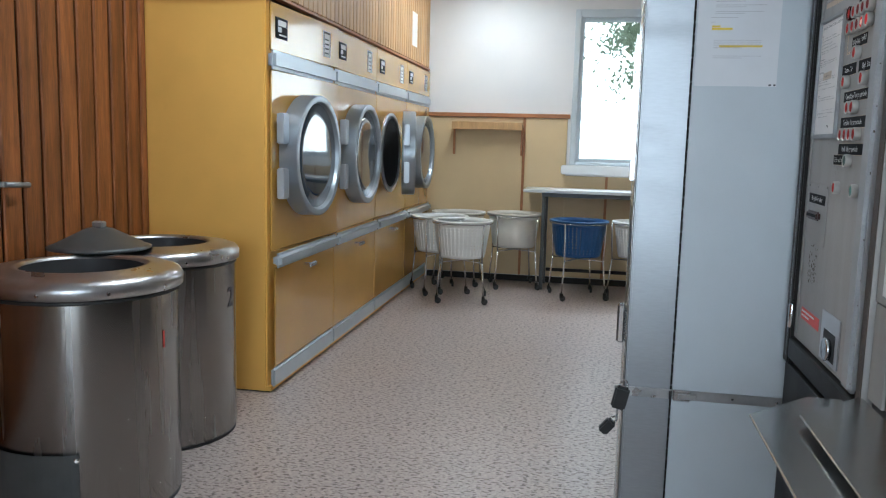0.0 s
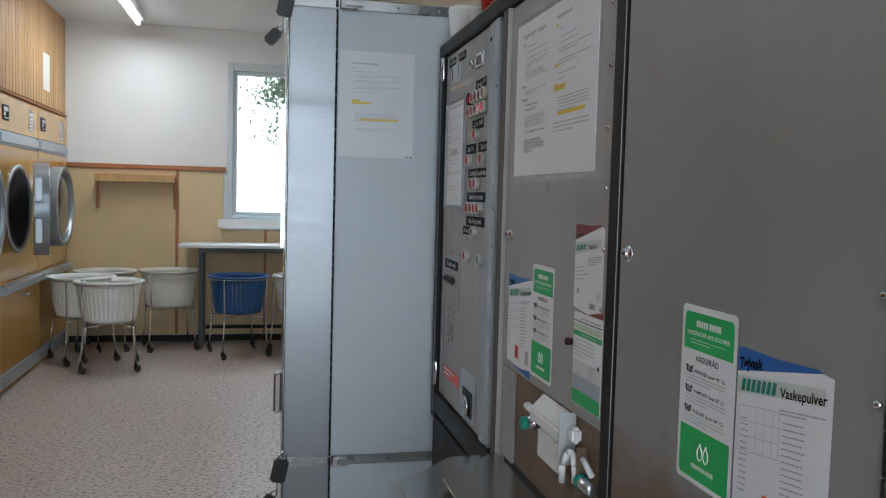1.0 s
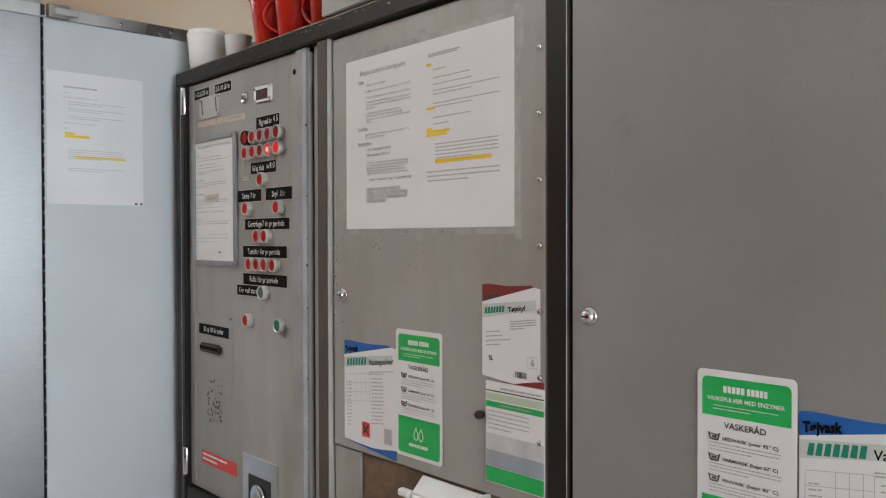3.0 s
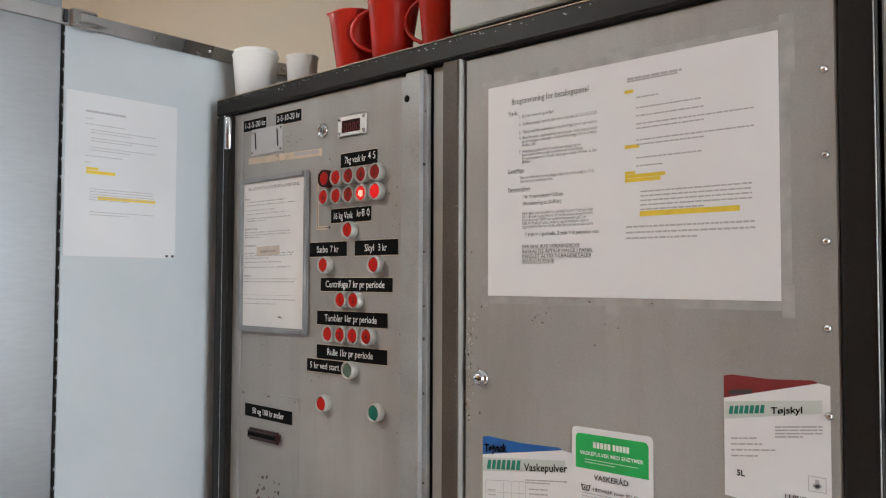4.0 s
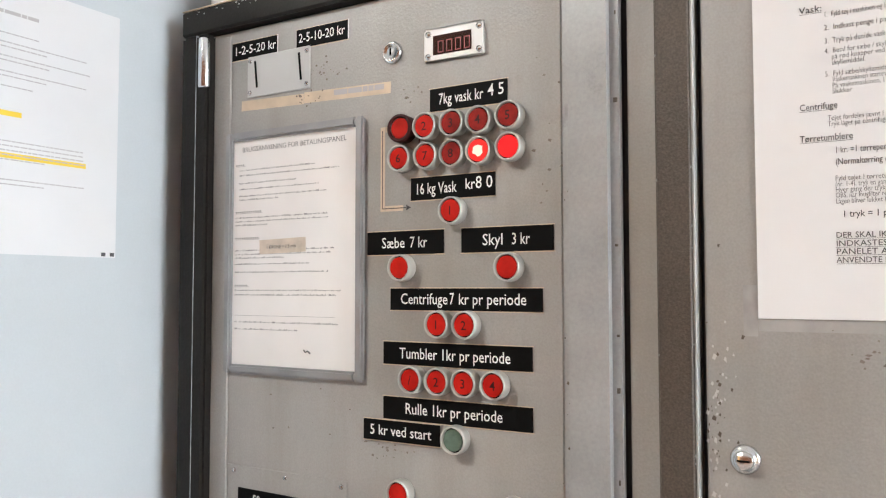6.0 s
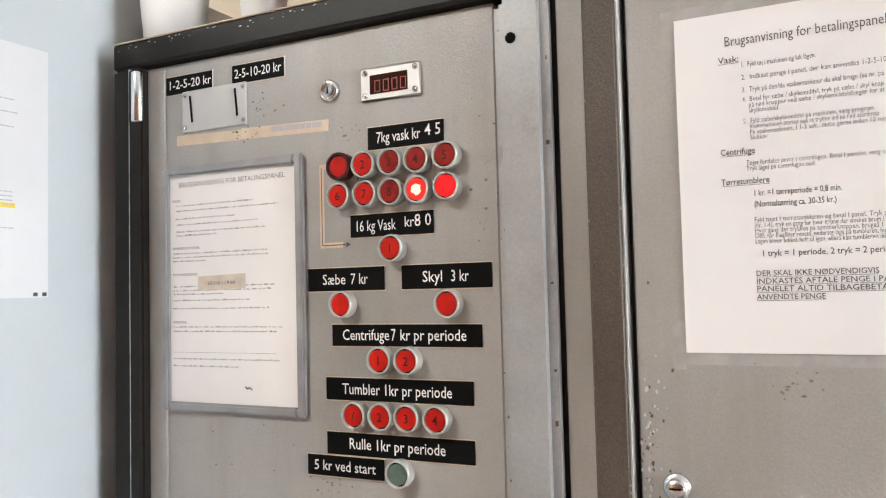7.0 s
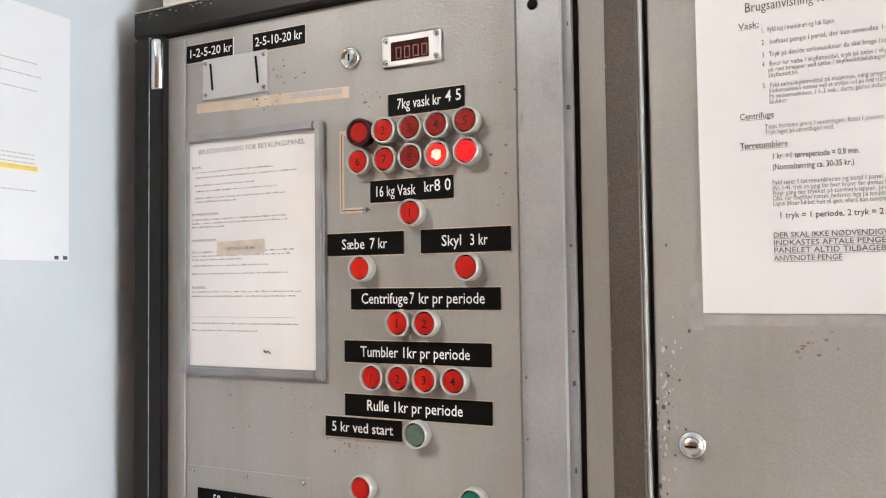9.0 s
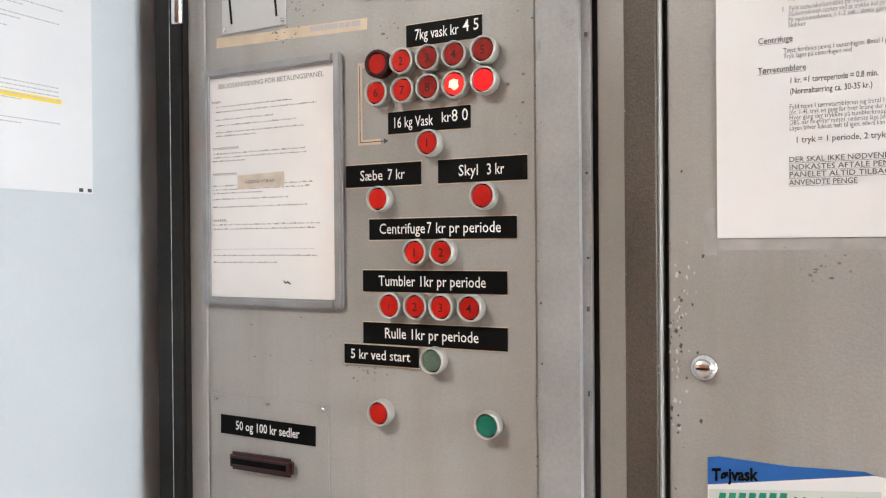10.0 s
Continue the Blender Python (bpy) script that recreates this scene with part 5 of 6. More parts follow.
# scraped patch where a plate was taken off
bm = bmesh.new()
rr = random.Random(11)
sm = on_panel(2.165, 0.945, 0.0013)
for k in range(90):
    x, y = rr.uniform(0, 0.075), abs(rr.gauss(0, 0.5)) * 0.09
    if y < 0.1:
        s = rr.uniform(0.001, 0.005)
        quad(bm, [sm @ Vector((x + math.cos(a) * s * rr.uniform(0.6, 1.2), y + math.sin(a) * s * rr.uniform(0.6, 1.3), k * 0.00001)) for a in (0.3, 1.8, 3.4, 5.0)])
part("scraped_patch", bm, M_RUST, cab, "scraped paint and old glue", recalc=False)
rs = part("red_sticker", B(XP - 0.0018, XP - 0.0012, 2.025, 2.196, 0.842, 0.872), M_REDST, cab, "red sticker with pale writing")
part("sticker_print", bars(bmesh.new(), on_panel(2.19, 0.861, 0.0021), 0, 0.12, 0, 2, 0.005, 0.011, random.Random(3)), M_LETTER, rs, recalc=False)
cup = part("coin_return", B(XP - 0.004, XP - 0.0012, 1.85, 1.995, 0.79, 0.905, 0.001), M_ALU, cab, "metal coin return plate")
part("cup_mouth", B(XP - 0.0048, XP - 0.0041, 1.875, 1.968, 0.80, 0.865), M_DARK, cup)
part("cup_lip", lathe(bmesh.new(), [(0.0, 0), (0.024, 0), (0.027, 0.010), (0.022, 0.012), (0.0, 0.006)], 24, on_panel(1.915, 0.826, 0.005)), M_CHROME, cup)

# ---- papers on the dispenser doors ----
def round_rect(m, x0, x1, y0, y1, z, r, corners=(1, 1, 1, 1)):
    """A flat field with rounded corners: lower left, lower right, upper right, upper left."""
    bm = bmesh.new()
    vs = []
    for k, (cx, cy, a0) in enumerate(((x0, y0, 180), (x1, y0, 270), (x1, y1, 0), (x0, y1, 90))):
        if not corners[k]:
            vs.append((cx, cy))
            continue
        ox, oy = cx + (r if cx == x0 else -r), cy + (r if cy == y0 else -r)
        vs += [(ox + math.cos(radians(a0 + a)) * r, oy + math.sin(radians(a0 + a)) * r) for a in (0, 30, 60, 90)]
    bm.faces.new([bm.verts.new(m @ Vector((x, y, z))) for x, y in vs])
    return bm


def sheet(name, m, w, h, label, material=M_PAPER, category="paper"):
    th = thing(name, tuple(m.translation), label, category, "notices")
    bm = B(0, w, 0, h, 0, 0.0008)
    bmesh.ops.transform(bm, matrix=m, verts=bm.verts)
    part("sheet", bm, material, th)
    return th


PM = on_panel(1.612, 1.383, 0.0016)
big = sheet("instruction_notice", on_panel(1.607, 1.381, 0.0016), 0.407, 0.2965, "laminated two-page printed instructions taped to grey door")
LINES = [(0.0469, 0.2645, 0.0125, 0.124, "Brugsanvisning for betalingspanel"), (0.0415, 0.2500, 0.0078, 0.017, "Vask:"), (0.0600, 0.2445, 0.0064, 0.0580, "1.  Fyld tøj i maskinen og luk lågen."),
         (0.0600, 0.2335, 0.0064, 0.1240, "2.  Indkast penge i panel, der kan anvendes 1-2-5-10-20-50"), (0.0600, 0.2225, 0.0064, 0.1240, "3.  Tryk på den/de vaskemaskiner du skal bruge (se nr. på maskine"),
         (0.0600, 0.2143, 0.0060, 0.1240, "4.  Betal for sæbe / skyllemiddel, tryk på sæbe / skyl knap på panel"), (0.0650, 0.2092, 0.0060, 0.1180, "på rød knapper ved sæbe / skyllemiddelsbæger for at få sæbe"), (0.0650, 0.2042, 0.0060, 0.024, "skyllemiddel."),
         (0.0600, 0.1953, 0.0060, 0.1, "5.  Fyld sæbe/skyllemiddel på maskinen, vælg program."), (0.0650, 0.1905, 0.0060, 0.098, "Vaskemaskinen startes ved at trykke ind på rød startknap"), (0.0650, 0.1855, 0.0060, 0.118, "På vaskemaskinen, I 1-3 sek., dette gøres inden 10 min. da lam"), (0.0650, 0.1808, 0.0060, 0.014, "Slukker"),
         (0.0403, 0.1690, 0.0078, 0.028, "Centrifuge"), (0.0610, 0.1592, 0.0060, 0.118, "Tøjet fordeles jævnt I centrifugen. Betal I panelet, vælg nr. (1-2)"), (0.0610, 0.1543, 0.0060, 0.054, "Tryk låget på centrifugen ned."), (0.0400, 0.1430, 0.0078, 0.039, "Tørretumblere"),
         (0.0657, 0.1322, 0.0074, 0.067, "1 kr. =1 tørreperiode = 0,8 min."), (0.0660, 0.1227, 0.0074, 0.063, "(Normaltørring ca. 30-35 kr.)"), (0.0655, 0.1098, 0.0060, 0.112, "Fyld tøjet I tørretumbleren og betal I panel. Tryk på knap"), (0.0655, 0.1050, 0.0060, 0.112, "(nr. 1-4), tryk en gang for hver krone der ønskes brugt I tumbler"),
         (0.0655, 0.1005, 0.0060, 0.102, "Hver gang der trykkes på tumblerknappen, bruges 1 kr"), (0.0655, 0.0960, 0.0060, 0.106, "OBS. når fnugfilter renses, nederste låge på tumbleren, husk at"), (0.0655, 0.0913, 0.0060, 0.112, "Lågen bliver lukket helt til igen, ellers kan tumbleren ikke starte"),
         (0.0700, 0.0803, 0.0075, 0.116, "1 tryk = 1 periode, 2 tryk = 2 perioder osv."), (0.0650, 0.0637, 0.0066, 0.092, "DER SKAL IKKE NØDVENDIGVIS"), (0.0650, 0.0570, 0.0066, 0.112, "INDKASTES AFTALE PENGE I PANEL"), (0.0650, 0.0505, 0.0066, 0.110, "PANELET ALTID TILBAGEBETALER"), (0.0650, 0.0437, 0.0066, 0.053, "ANVENDTE PENGE")]
bm = bmesh.new()
tx = PM @ Matrix.Translation((0, 0, 0.0011))
for x, y, s, w, t in LINES:
    text(bm, t, s, tx @ Matrix.Translation((x, y, 0)), width=w, bold=0.00003 if 0.0065 < s < 0.01 else -0.00005)
    if s in (0.0078, 0.0066):
        rect(bm, tx, x, x + w, y - 0.0011, y - 0.0008)
part("print", bm, M_PRINT, big, recalc=False)
bm = bmesh.new()
rr = random.Random(5)
rect(bm, tx, 0.228, 0.295, 0.2665, 0.2685)
bars(bm, tx, 0.228, 0.300, 0.2690, 1, 0.003, 0.01, rr, last=1.0, long=0.012)
for y, x1, n in ((0.245, 0.29, 1), (0.232, 0.38, 1), (0.222, 0.385, 1), (0.212, 0.385, 2), (0.192, 0.385, 2), (0.170, 0.38, 1), (0.160, 0.30, 1)):
    bars(bm, tx, 0.240, x1, y, n, 0.0018, 0.0055, rr, long=0.010)
bars(bm, tx, 0.245, 0.382, 0.128, 5, 0.0018, 0.0055, rr, long=0.010)
bars(bm, tx, 0.225, 0.385, 0.085, 3, 0.0022, 0.0070, rr, long=0.010)
part("print", bm, M_GREYINK, big, recalc=False)
bm = bmesh.new()
for x0, x1, y0, y1 in ((0.224, 0.236, 0.2525, 0.257), (0.224, 0.244, 0.1835, 0.188), (0.224, 0.238, 0.1515, 0.155), (0.224, 0.278, 0.1465, 0.1512), (0.224, 0.272, 0.1415, 0.1462), (0.244, 0.368, 0.0985, 0.1050)):
    part("highlight", rect(bmesh.new(), PM @ Matrix.Translation((0, 0, 0.0010)), x0, x1, y0, y1), M_YELLOW, big, "yellow marker stroke", recalc=False)
for x0, x1, y0, y1 in ((-0.012, -0.0005, 0.265, 0.308), (-0.012, -0.0005, -0.013, 0.03), (0.4075, 0.424, 0.25, 0.315), (0.4075, 0.421, -0.016, 0.02), (0.19, 0.212, -0.028, 0.0015), (0.195, 0.217, 0.299, 0.318), (0.0, 0.189, -0.0085, 0.0015), (0.2125, 0.407, -0.0085, 0.0015), (0.4075, 0.4185, 0.0205, 0.2495), (0.0, 0.194, 0.299, 0.309), (0.218, 0.407, 0.299, 0.308)):
    part("tape_strip", rect(bmesh.new(), on_panel(1.607, 1.379, 0.0012), x0, x1, y0, y1), M_CLEAR, big, "greyed clear tape along the edges", recalc=False)

# sheet on the pale side
SM = on_side(0.238, 1.444, YS)
sp = sheet("side_notice", SM, 0.215, 0.298, "white printed sheet taped to the pale blue side", M_PAPER_SHADED)
bm = bmesh.new()
sx = SM @ Matrix.Translation((0, 0, 0.0011))
rr = random.Random(9)
bars(bm, sx, 0.035, 0.11, 0.262, 1, 0.004, 0.01, rr, last=1.0)
for y, n, x1 in ((0.250, 1, 0.06), (0.240, 1, 0.16), (0.230, 2, 0.17), (0.215, 2, 0.175), (0.198, 2, 0.17), (0.170, 1, 0.055), (0.182, 1, 0.15), (0.122, 5, 0.17), (0.08, 2, 0.17)):
    bars(bm, sx, 0.035 if n == 1 else 0.045, x1, y, n, 0.0014, 0.005, rr, long=0.010)
part("print", bm, M_GREYINK, sp, recalc=False)
bm = bmesh.new()
for x0, x1, y0, y1 in ((0.038, 0.060, 0.157, 0.162), (0.038, 0.092, 0.150, 0.156), (0.060, 0.172, 0.104, 0.110)):
    part("highlight", rect(bmesh.new(), SM @ Matrix.Translation((0, 0, 0.0010)), x0, x1, y0, y1), M_YELLOW, sp, "yellow marker stroke", recalc=False)
bm = bmesh.new()
for x in (0.195, 0.207):
    rect(bm, sx, x, x + 0.006, 0.0015, 0.006)
part("ink_dots", bm, M_INK, sp, recalc=False)


def green_card(y, z):
    m = on_panel(y, z, 0.0016)
    th = thing("washing_advice_card", tuple(m.translation), "white and green washing advice card stuck on door", "card", "notices")
    part("sheet", round_rect(m, 0, 0.115, 0, 0.209, 0.0008, 0.006), M_PAPER, th, recalc=False)
    part("green_field", round_rect(m, 0.006, 0.109, 0.157, 0.201, 0.0011, 0.006, (0, 0, 1, 1)), M_GREEN, th, recalc=False)
    part("green_field", round_rect(m, 0.006, 0.109, 0.006, 0.066, 0.0011, 0.006, (1, 1, 0, 0)), M_GREEN, th, recalc=False)
    t = m @ Matrix.Translation((0, 0, 0.0014))
    bm = bmesh.new()
    rr = random.Random(1)
    for x0, x1, yb, hh, step in ((0.032, 0.056, 0.1845, 0.0075, 0.0052), (0.060, 0.083, 0.1845, 0.0075, 0.0048)):
        x = x0
        while x < x1:
            rect(bm, t, x, x + step * 0.78, yb, yb + hh)
            x += step
    text(bm, "VASKEPULVER MED ENZYMER", 0.0066, t @ Matrix.Translation((0.0125, 0.1745, 0)), width=0.090, bold=0.00015)
    bars(bm, t, 0.020, 0.095, 0.1685, 2, 0.0008, 0.0036, rr, long=0.006)
    # drop emblem
    for s in (-1, 1):
        drop = bmesh.new()
        pts = [t @ Vector((0.0575 + s * 0.0062 + 0.0055 * math.sin(a) * (1 if math.cos(a) < 0 else 1 - math.cos(a)), 0.041 + 0.010 * math.cos(a), 0)) for a in [k * math.pi / 7 for k in range(15)]]
        tube(drop, pts, 0.0008, 4)
        part("drop_emblem", drop, M_LETTER, th)
    bars(bm, t, 0.034, 0.082, 0.019, 1, 0.005, 0.01, rr, last=1.0, long=0.005)
    part("fine_print", bm, M_LETTER, th, recalc=False)
    bm = text(bmesh.new(), "VASKERÅD", 0.0098, t @ Matrix.Translation((0.033, 0.1445, 0)), width=0.049, bold=0.00015)
    for k, words in enumerate(("HEDVASK (over 95° C)", "VARMVASK (højst 60° C)", "FINVASK (højst 40° C)")):
        yb = 0.127 - k * 0.0235
        text(bm, words, 0.0056, t @ Matrix.Translation((0.031, yb + 0.0035, 0)), width=0.064, bold=0.0001)
    part("print", bm, M_INK, th, recalc=False)
    fine = bmesh.new()
    for k in range(3):
        yb = 0.127 - k * 0.0235
        ic = bmesh.new()
        # wash-tub symbol
        tube(ic, [t @ Vector(p) for p in ((0.0145, yb + 0.0105, 0), (0.0165, yb + 0.003, 0), (0.0255, yb + 0.003, 0), (0.0275, yb + 0.0105, 0))], 0.00085, 4)
        tube(ic, [t @ Vector(p) for p in ((0.0152, yb + 0.0085, 0), (0.0180, yb + 0.0095, 0), (0.0240, yb + 0.0085, 0), (0.0270, yb + 0.0090, 0))], 0.0005, 4)
        rect(ic, t, 0.0185, 0.0205, yb + 0.0048, yb + 0.0076), rect(ic, t, 0.0213, 0.0235, yb + 0.0048, yb + 0.0076)
        part("wash_symbol", ic, M_INK, th, recalc=False)
        bars(fine, t, 0.015, 0.098, yb - 0.0012, 3, 0.0011, 0.0038, rr, long=0.0065)
    part("fine_print", fine, M_GREYINK, th, recalc=False)
    return th


def product_card(y, z, w, h, field, title, second="", hazard=None, torn=0.026, table=True, ms=1.0):
    m = on_panel(y, z, 0.0014, 0.0)
    th = thing("product_label", tuple(m.translation), "torn product label with a coloured top stuck on door", "product label", "notices")
    bm = quad(bmesh.new(), [m @ Vector(p) for p in ((0, 0, 0), (w * 0.55, -0.006, 0), (w, 0.004, 0), (w, h - 0.003, 0), (w * 0.9, h - 0.001, 0), (0, h - torn, 0))])
    part("sheet", bm, M_PAPER, th, recalc=False)
    bm = quad(bmesh.new(), [m @ Vector(p) for p in ((0, h - torn + 0.0002, 0), (w * 0.9, h - 0.0008, 0), (w * 0.85, h + 0.0015, 0), (w * 0.45, h - 0.001, 0), (0.010, h + 0.001, 0), (0, h - 0.001, 0))])
    part("torn_top", bm, field, th, recalc=False)
    t = m @ Matrix(((1, 0, 0, 0), (0.13, 1, 0, 0), (0, 0, 1, 0.0006), (0, 0, 0, 1)))
    bm = bmesh.new()
    yb = h - torn - 0.0235
    bm = quad(bm, [t @ Vector(p) for p in ((0.001, yb, -0.0002), (w * 0.93, yb + 0.004, -0.0002), (w * 0.93, yb + 0.0175, -0.0002), (0.001, yb + 0.0195, -0.0002))])
    part("mark_band", bm, M_BANDGREY, th, recalc=False)
    # brand mark as slanted blocks
    for k in range(7):
        x = 0.008 * ms + k * 0.0085 * ms
        yb = h - torn - 0.0135 - 0.0065 * ms
        part("mark_block", quad(bmesh.new(), [t @ Vector(p) for p in ((x, yb, 0), (x + 0.0066 * ms, yb - 0.0004, 0), (x + 0.0082 * ms, yb + 0.0125 * ms, 0), (x + 0.0026 * ms, yb + 0.013 * ms, 0))]), M_TEAL, th, recalc=False)
    bm = bmesh.new()
    if second:
        text(bm, second, 0.0145 * ms, t @ Matrix.Translation((0.073 * ms + (1 - ms) * 0.008, h - torn - 0.014 - 0.007 * ms, 0)), width=w - 0.080, bold=0.00025)
        part("product_name", bm, M_BLACK, th, recalc=False)
    bm = bmesh.new()
    if title:
        text(bm, title, 0.0155, t @ Matrix.Translation((0.004, h - torn + 0.004, 0.0002)), width=0.040, bold=0.0006)
        part("title", bm, M_BLACK, th, recalc=False)
    bm = bmesh.new()
    rr = random.Random(int(w * 1000))
    y0 = h - torn - 0.034
    bars(bm, t, w * 0.5, w - 0.008, y0, 2 if table else 4, 0.0016, 0.0035, rr)
    # ruled table
    for k in range(4 if table else 0):
        rect(bm, t, 0.006, w * 0.5, y0 - 0.002 - k * 0.016, y0 - 0.0014 - k * 0.016)
    for xx in (0.006, w * 0.25, w * 0.34, w * 0.43, w * 0.5) if table else ():
        rect(bm, t, xx, xx + 0.0006, y0 - 0.050, y0 - 0.0022)
    yb = y0 - 0.012
    for k in range(int((yb - (0.02 if table else 0.034)) / 0.0064)):
        bars(bm, t, w * (0.54 if table else 0.07), w - rr.uniform(0.008, 0.02 if table else 0.06), yb - k * 0.0064, 1, 0.0017, 0.004, rr, long=0.010)
        if table:
            bars(bm, t, 0.010, w * 0.22, yb - k * 0.0064 - 0.004, 1, 0.0017, 0.004, rr, long=0.010)
    part("print", bm, M_GREYINK, th, recalc=False)
    if not table:
        # volume, pictogram box and bar code along the lower edge
        part("volume", text(bmesh.new(), "5L", 0.009, m @ Matrix.Translation((0.014, 0.024, 0.0006)), bold=0.0003), M_BLACK, th, recalc=False)
        part("field_text", rect(bmesh.new(), t, 0.006, 0.032, h - torn + 0.0035, h - torn + 0.0085), M_INK, th, recalc=False)
        bm = bmesh.new()
        for b in ((0, 0.018, 0, 0.0007), (0, 0.018, 0.0153, 0.016), (0, 0.0007, 0, 0.016), (0.0173, 0.018, 0, 0.016), (0.007, 0.011, 0.003, 0.013), (0.005, 0.013, 0.005, 0.008)):
            rect(bm, m, 0.090 + b[0], 0.090 + b[1], 0.020 + b[2], 0.020 + b[3])
        bmesh.ops.translate(bm, verts=bm.verts, vec=(-0.0006, 0, 0))
        part("pictogram", bm, M_GREYINK, th, recalc=False)
        bm = bmesh.new()
        for k in range(11):
            rect(bm, m, 0.066 + k * 0.002, 0.066 + k * 0.002 + rr.choice((0.0006, 0.0011, 0.0014)), 0.004, 0.013)
        bmesh.ops.translate(bm, verts=bm.verts, vec=(-0.0006, 0, 0))
        tagged(part("bar_code", bm, M_INK, th, recalc=False), kind="stuff")
    if hazard:
        bm = rect(bmesh.new(), m @ Matrix.Translation((0, 0, 0.0008)), w * 0.36, w * 0.36 + 0.022, 0.012, 0.038)
        hz = part("hazard_mark", bm, hazard, th, recalc=False)
        bm = bmesh.new()
        mm = m @ Matrix.Translation((w * 0.36 + 0.011, 0.025, 0.0011))
        for s in (45, -45):
            rect(bm, mm @ pose(0, 0, 0, 0, 0, s), -0.011, 0.011, -0.002, 0.002)
        part("cross", bm, M_INK, th, recalc=False)
        bm = rect(bmesh.new(), m @ Matrix.Translation((0, 0, 0.0008)), w * 0.78, w * 0.78 + 0.02, 0.010, 0.036)
        part("code_block", bm, M_GREYINK, th, recalc=False)
    return th


green_card(1.467, 1.0065)
green_card(0.9135, 1.0065)
product_card(1.617, 1.006, 0.150, 0.176, M_NAVY, "Tøjvask", "Vaskepulver", M_REDST)
product_card(0.797, 1.004, 0.147, 0.180, M_NAVY, "Tøjvask", "Vaskepulver", M_ORANGE)
bq = on_panel(1.617, 1.0, 0.0019)
bm = quad(bmesh.new(), [bq @ Vector(p) for p in ((0.002, 0.004, 0), (0.150, -0.008, 0), (0.150, 0.008, 0), (0.085, 0.002, 0))])
solid("blue_label_edge", bm, M_NAVY, "blue bottom edge of a torn product label", "product label")
product_card(1.265, 1.163, 0.113, 0.134, M_MAROON, "", "Tøjskyl", None, torn=0.026, table=False, ms=0.68)
# green and smoke-blue card below
cm = on_panel(1.257, 1.008, 0.0015)
gcard = sheet("rinse_card", cm, 0.113, 0.148, "white card with green bands and smoky picture", category="card")
CW = 0.112


def card_band(name, y0, y1, material, slant=0.0, label=""):
    m = cm @ Matrix.Translation((0, 0, 0.0011))
    part(name, quad(bmesh.new(), [m @ Vector(p) for p in ((0.001, y0, 0), (CW, y0 + slant, 0), (CW, y1 + slant, 0), (0.001, y1, 0))]), material, gcard, label, recalc=False)


card_band("pale_band", 0.121, 0.131, M_PALEGRN)
card_band("green_stripe", 0.1105, 0.119, M_GREEN)
card_band("dark_stripe", 0.1335, 0.1352, M_INK)
card_band("picture_field", 0.048, 0.072, M_MIST, label="pale hazy upper part of the picture")
card_band("picture_field", 0.024, 0.0478, M_SMOKE)
card_band("green_band", 0.001, 0.0235, M_GREEN)
ct = cm @ Matrix.Translation((0, 0, 0.0013))
bm = bars(bmesh.new(), ct, 0.006, 0.085, 0.104, 5, 0.0016, 0.0062, random.Random(8), long=0.009)
bars(bm, ct, 0.030, 0.108, 0.138, 1, 0.0028, 0.009, random.Random(8), last=1.0, long=0.009)
bars(bm, ct, 0.030, 0.090, 0.114, 1, 0.0018, 0.009, random.Random(6), last=1.0, long=0.009)
part("print", bm, M_GREYINK, gcard, recalc=False)
rm = on_panel(1.259, 1.156, 0.0013)
solid("red_label_edge", quad(bmesh.new(), [rm @ Vector(p) for p in ((0.03, 0.0005, 0), (0.113, 0.001, 0), (0.113, 0.010, 0))]), M_MAROON, "torn dark red edge of a product label", "product label")
part("red_knob", lathe(bmesh.new(), [(0.0, 0), (0.006, 0), (0.0065, 0.009), (0.0045, 0.012), (0, 0.012)], 16, on_panel(1.266, 1.104, 0.001)), M_SLOT, cab, "small dark red knob")

# ---- dispensing spouts and apron ----
apron = thing("steel_apron", (0.45, 0.9, 0.75), "sloping stainless steel shelf under the dispensers", "shelf")


def shelf(pts, z, th):
    bm = bmesh.new()
    lo, hi = [bm.verts.new((x, y, z - th)) for x, y in pts], [bm.verts.new((x, y, z)) for x, y in pts]
    bm.faces.new(hi), bm.faces.new(lo[::-1])
    for k in range(len(pts)):
        bm.faces.new((lo[k], lo[(k + 1) % len(pts)], hi[(k + 1) % len(pts)], hi[k]))
    bmesh.ops.bevel(bm, geom=list(bm.edges), offset=0.0015, segments=1, affect='EDGES')
    return bm


part("upper_shelf", shelf([(XP - 0.004, -0.55), (0.38, -0.55), (0.38, 1.52), (XP - 0.004, 1.672)], 0.792, 0.005), M_TRAY, apron)
part("lower_shelf", shelf([(XP - 0.03, -0.55), (0.30, -0.55), (0.30, 1.555), (0.435, 1.70), (XP - 0.03, 1.70)], 0.774, 0.006), M_TRAY, apron)
part("bracket", B(0.45, XP - 0.007, 1.0, 1.02, 0.62, 0.735, 0.003), M_FRAME, apron)
part("bracket", B(0.45, XP - 0.007, 1.62, 1.64, 0.62, 0.735, 0.003), M_FRAME, apron)


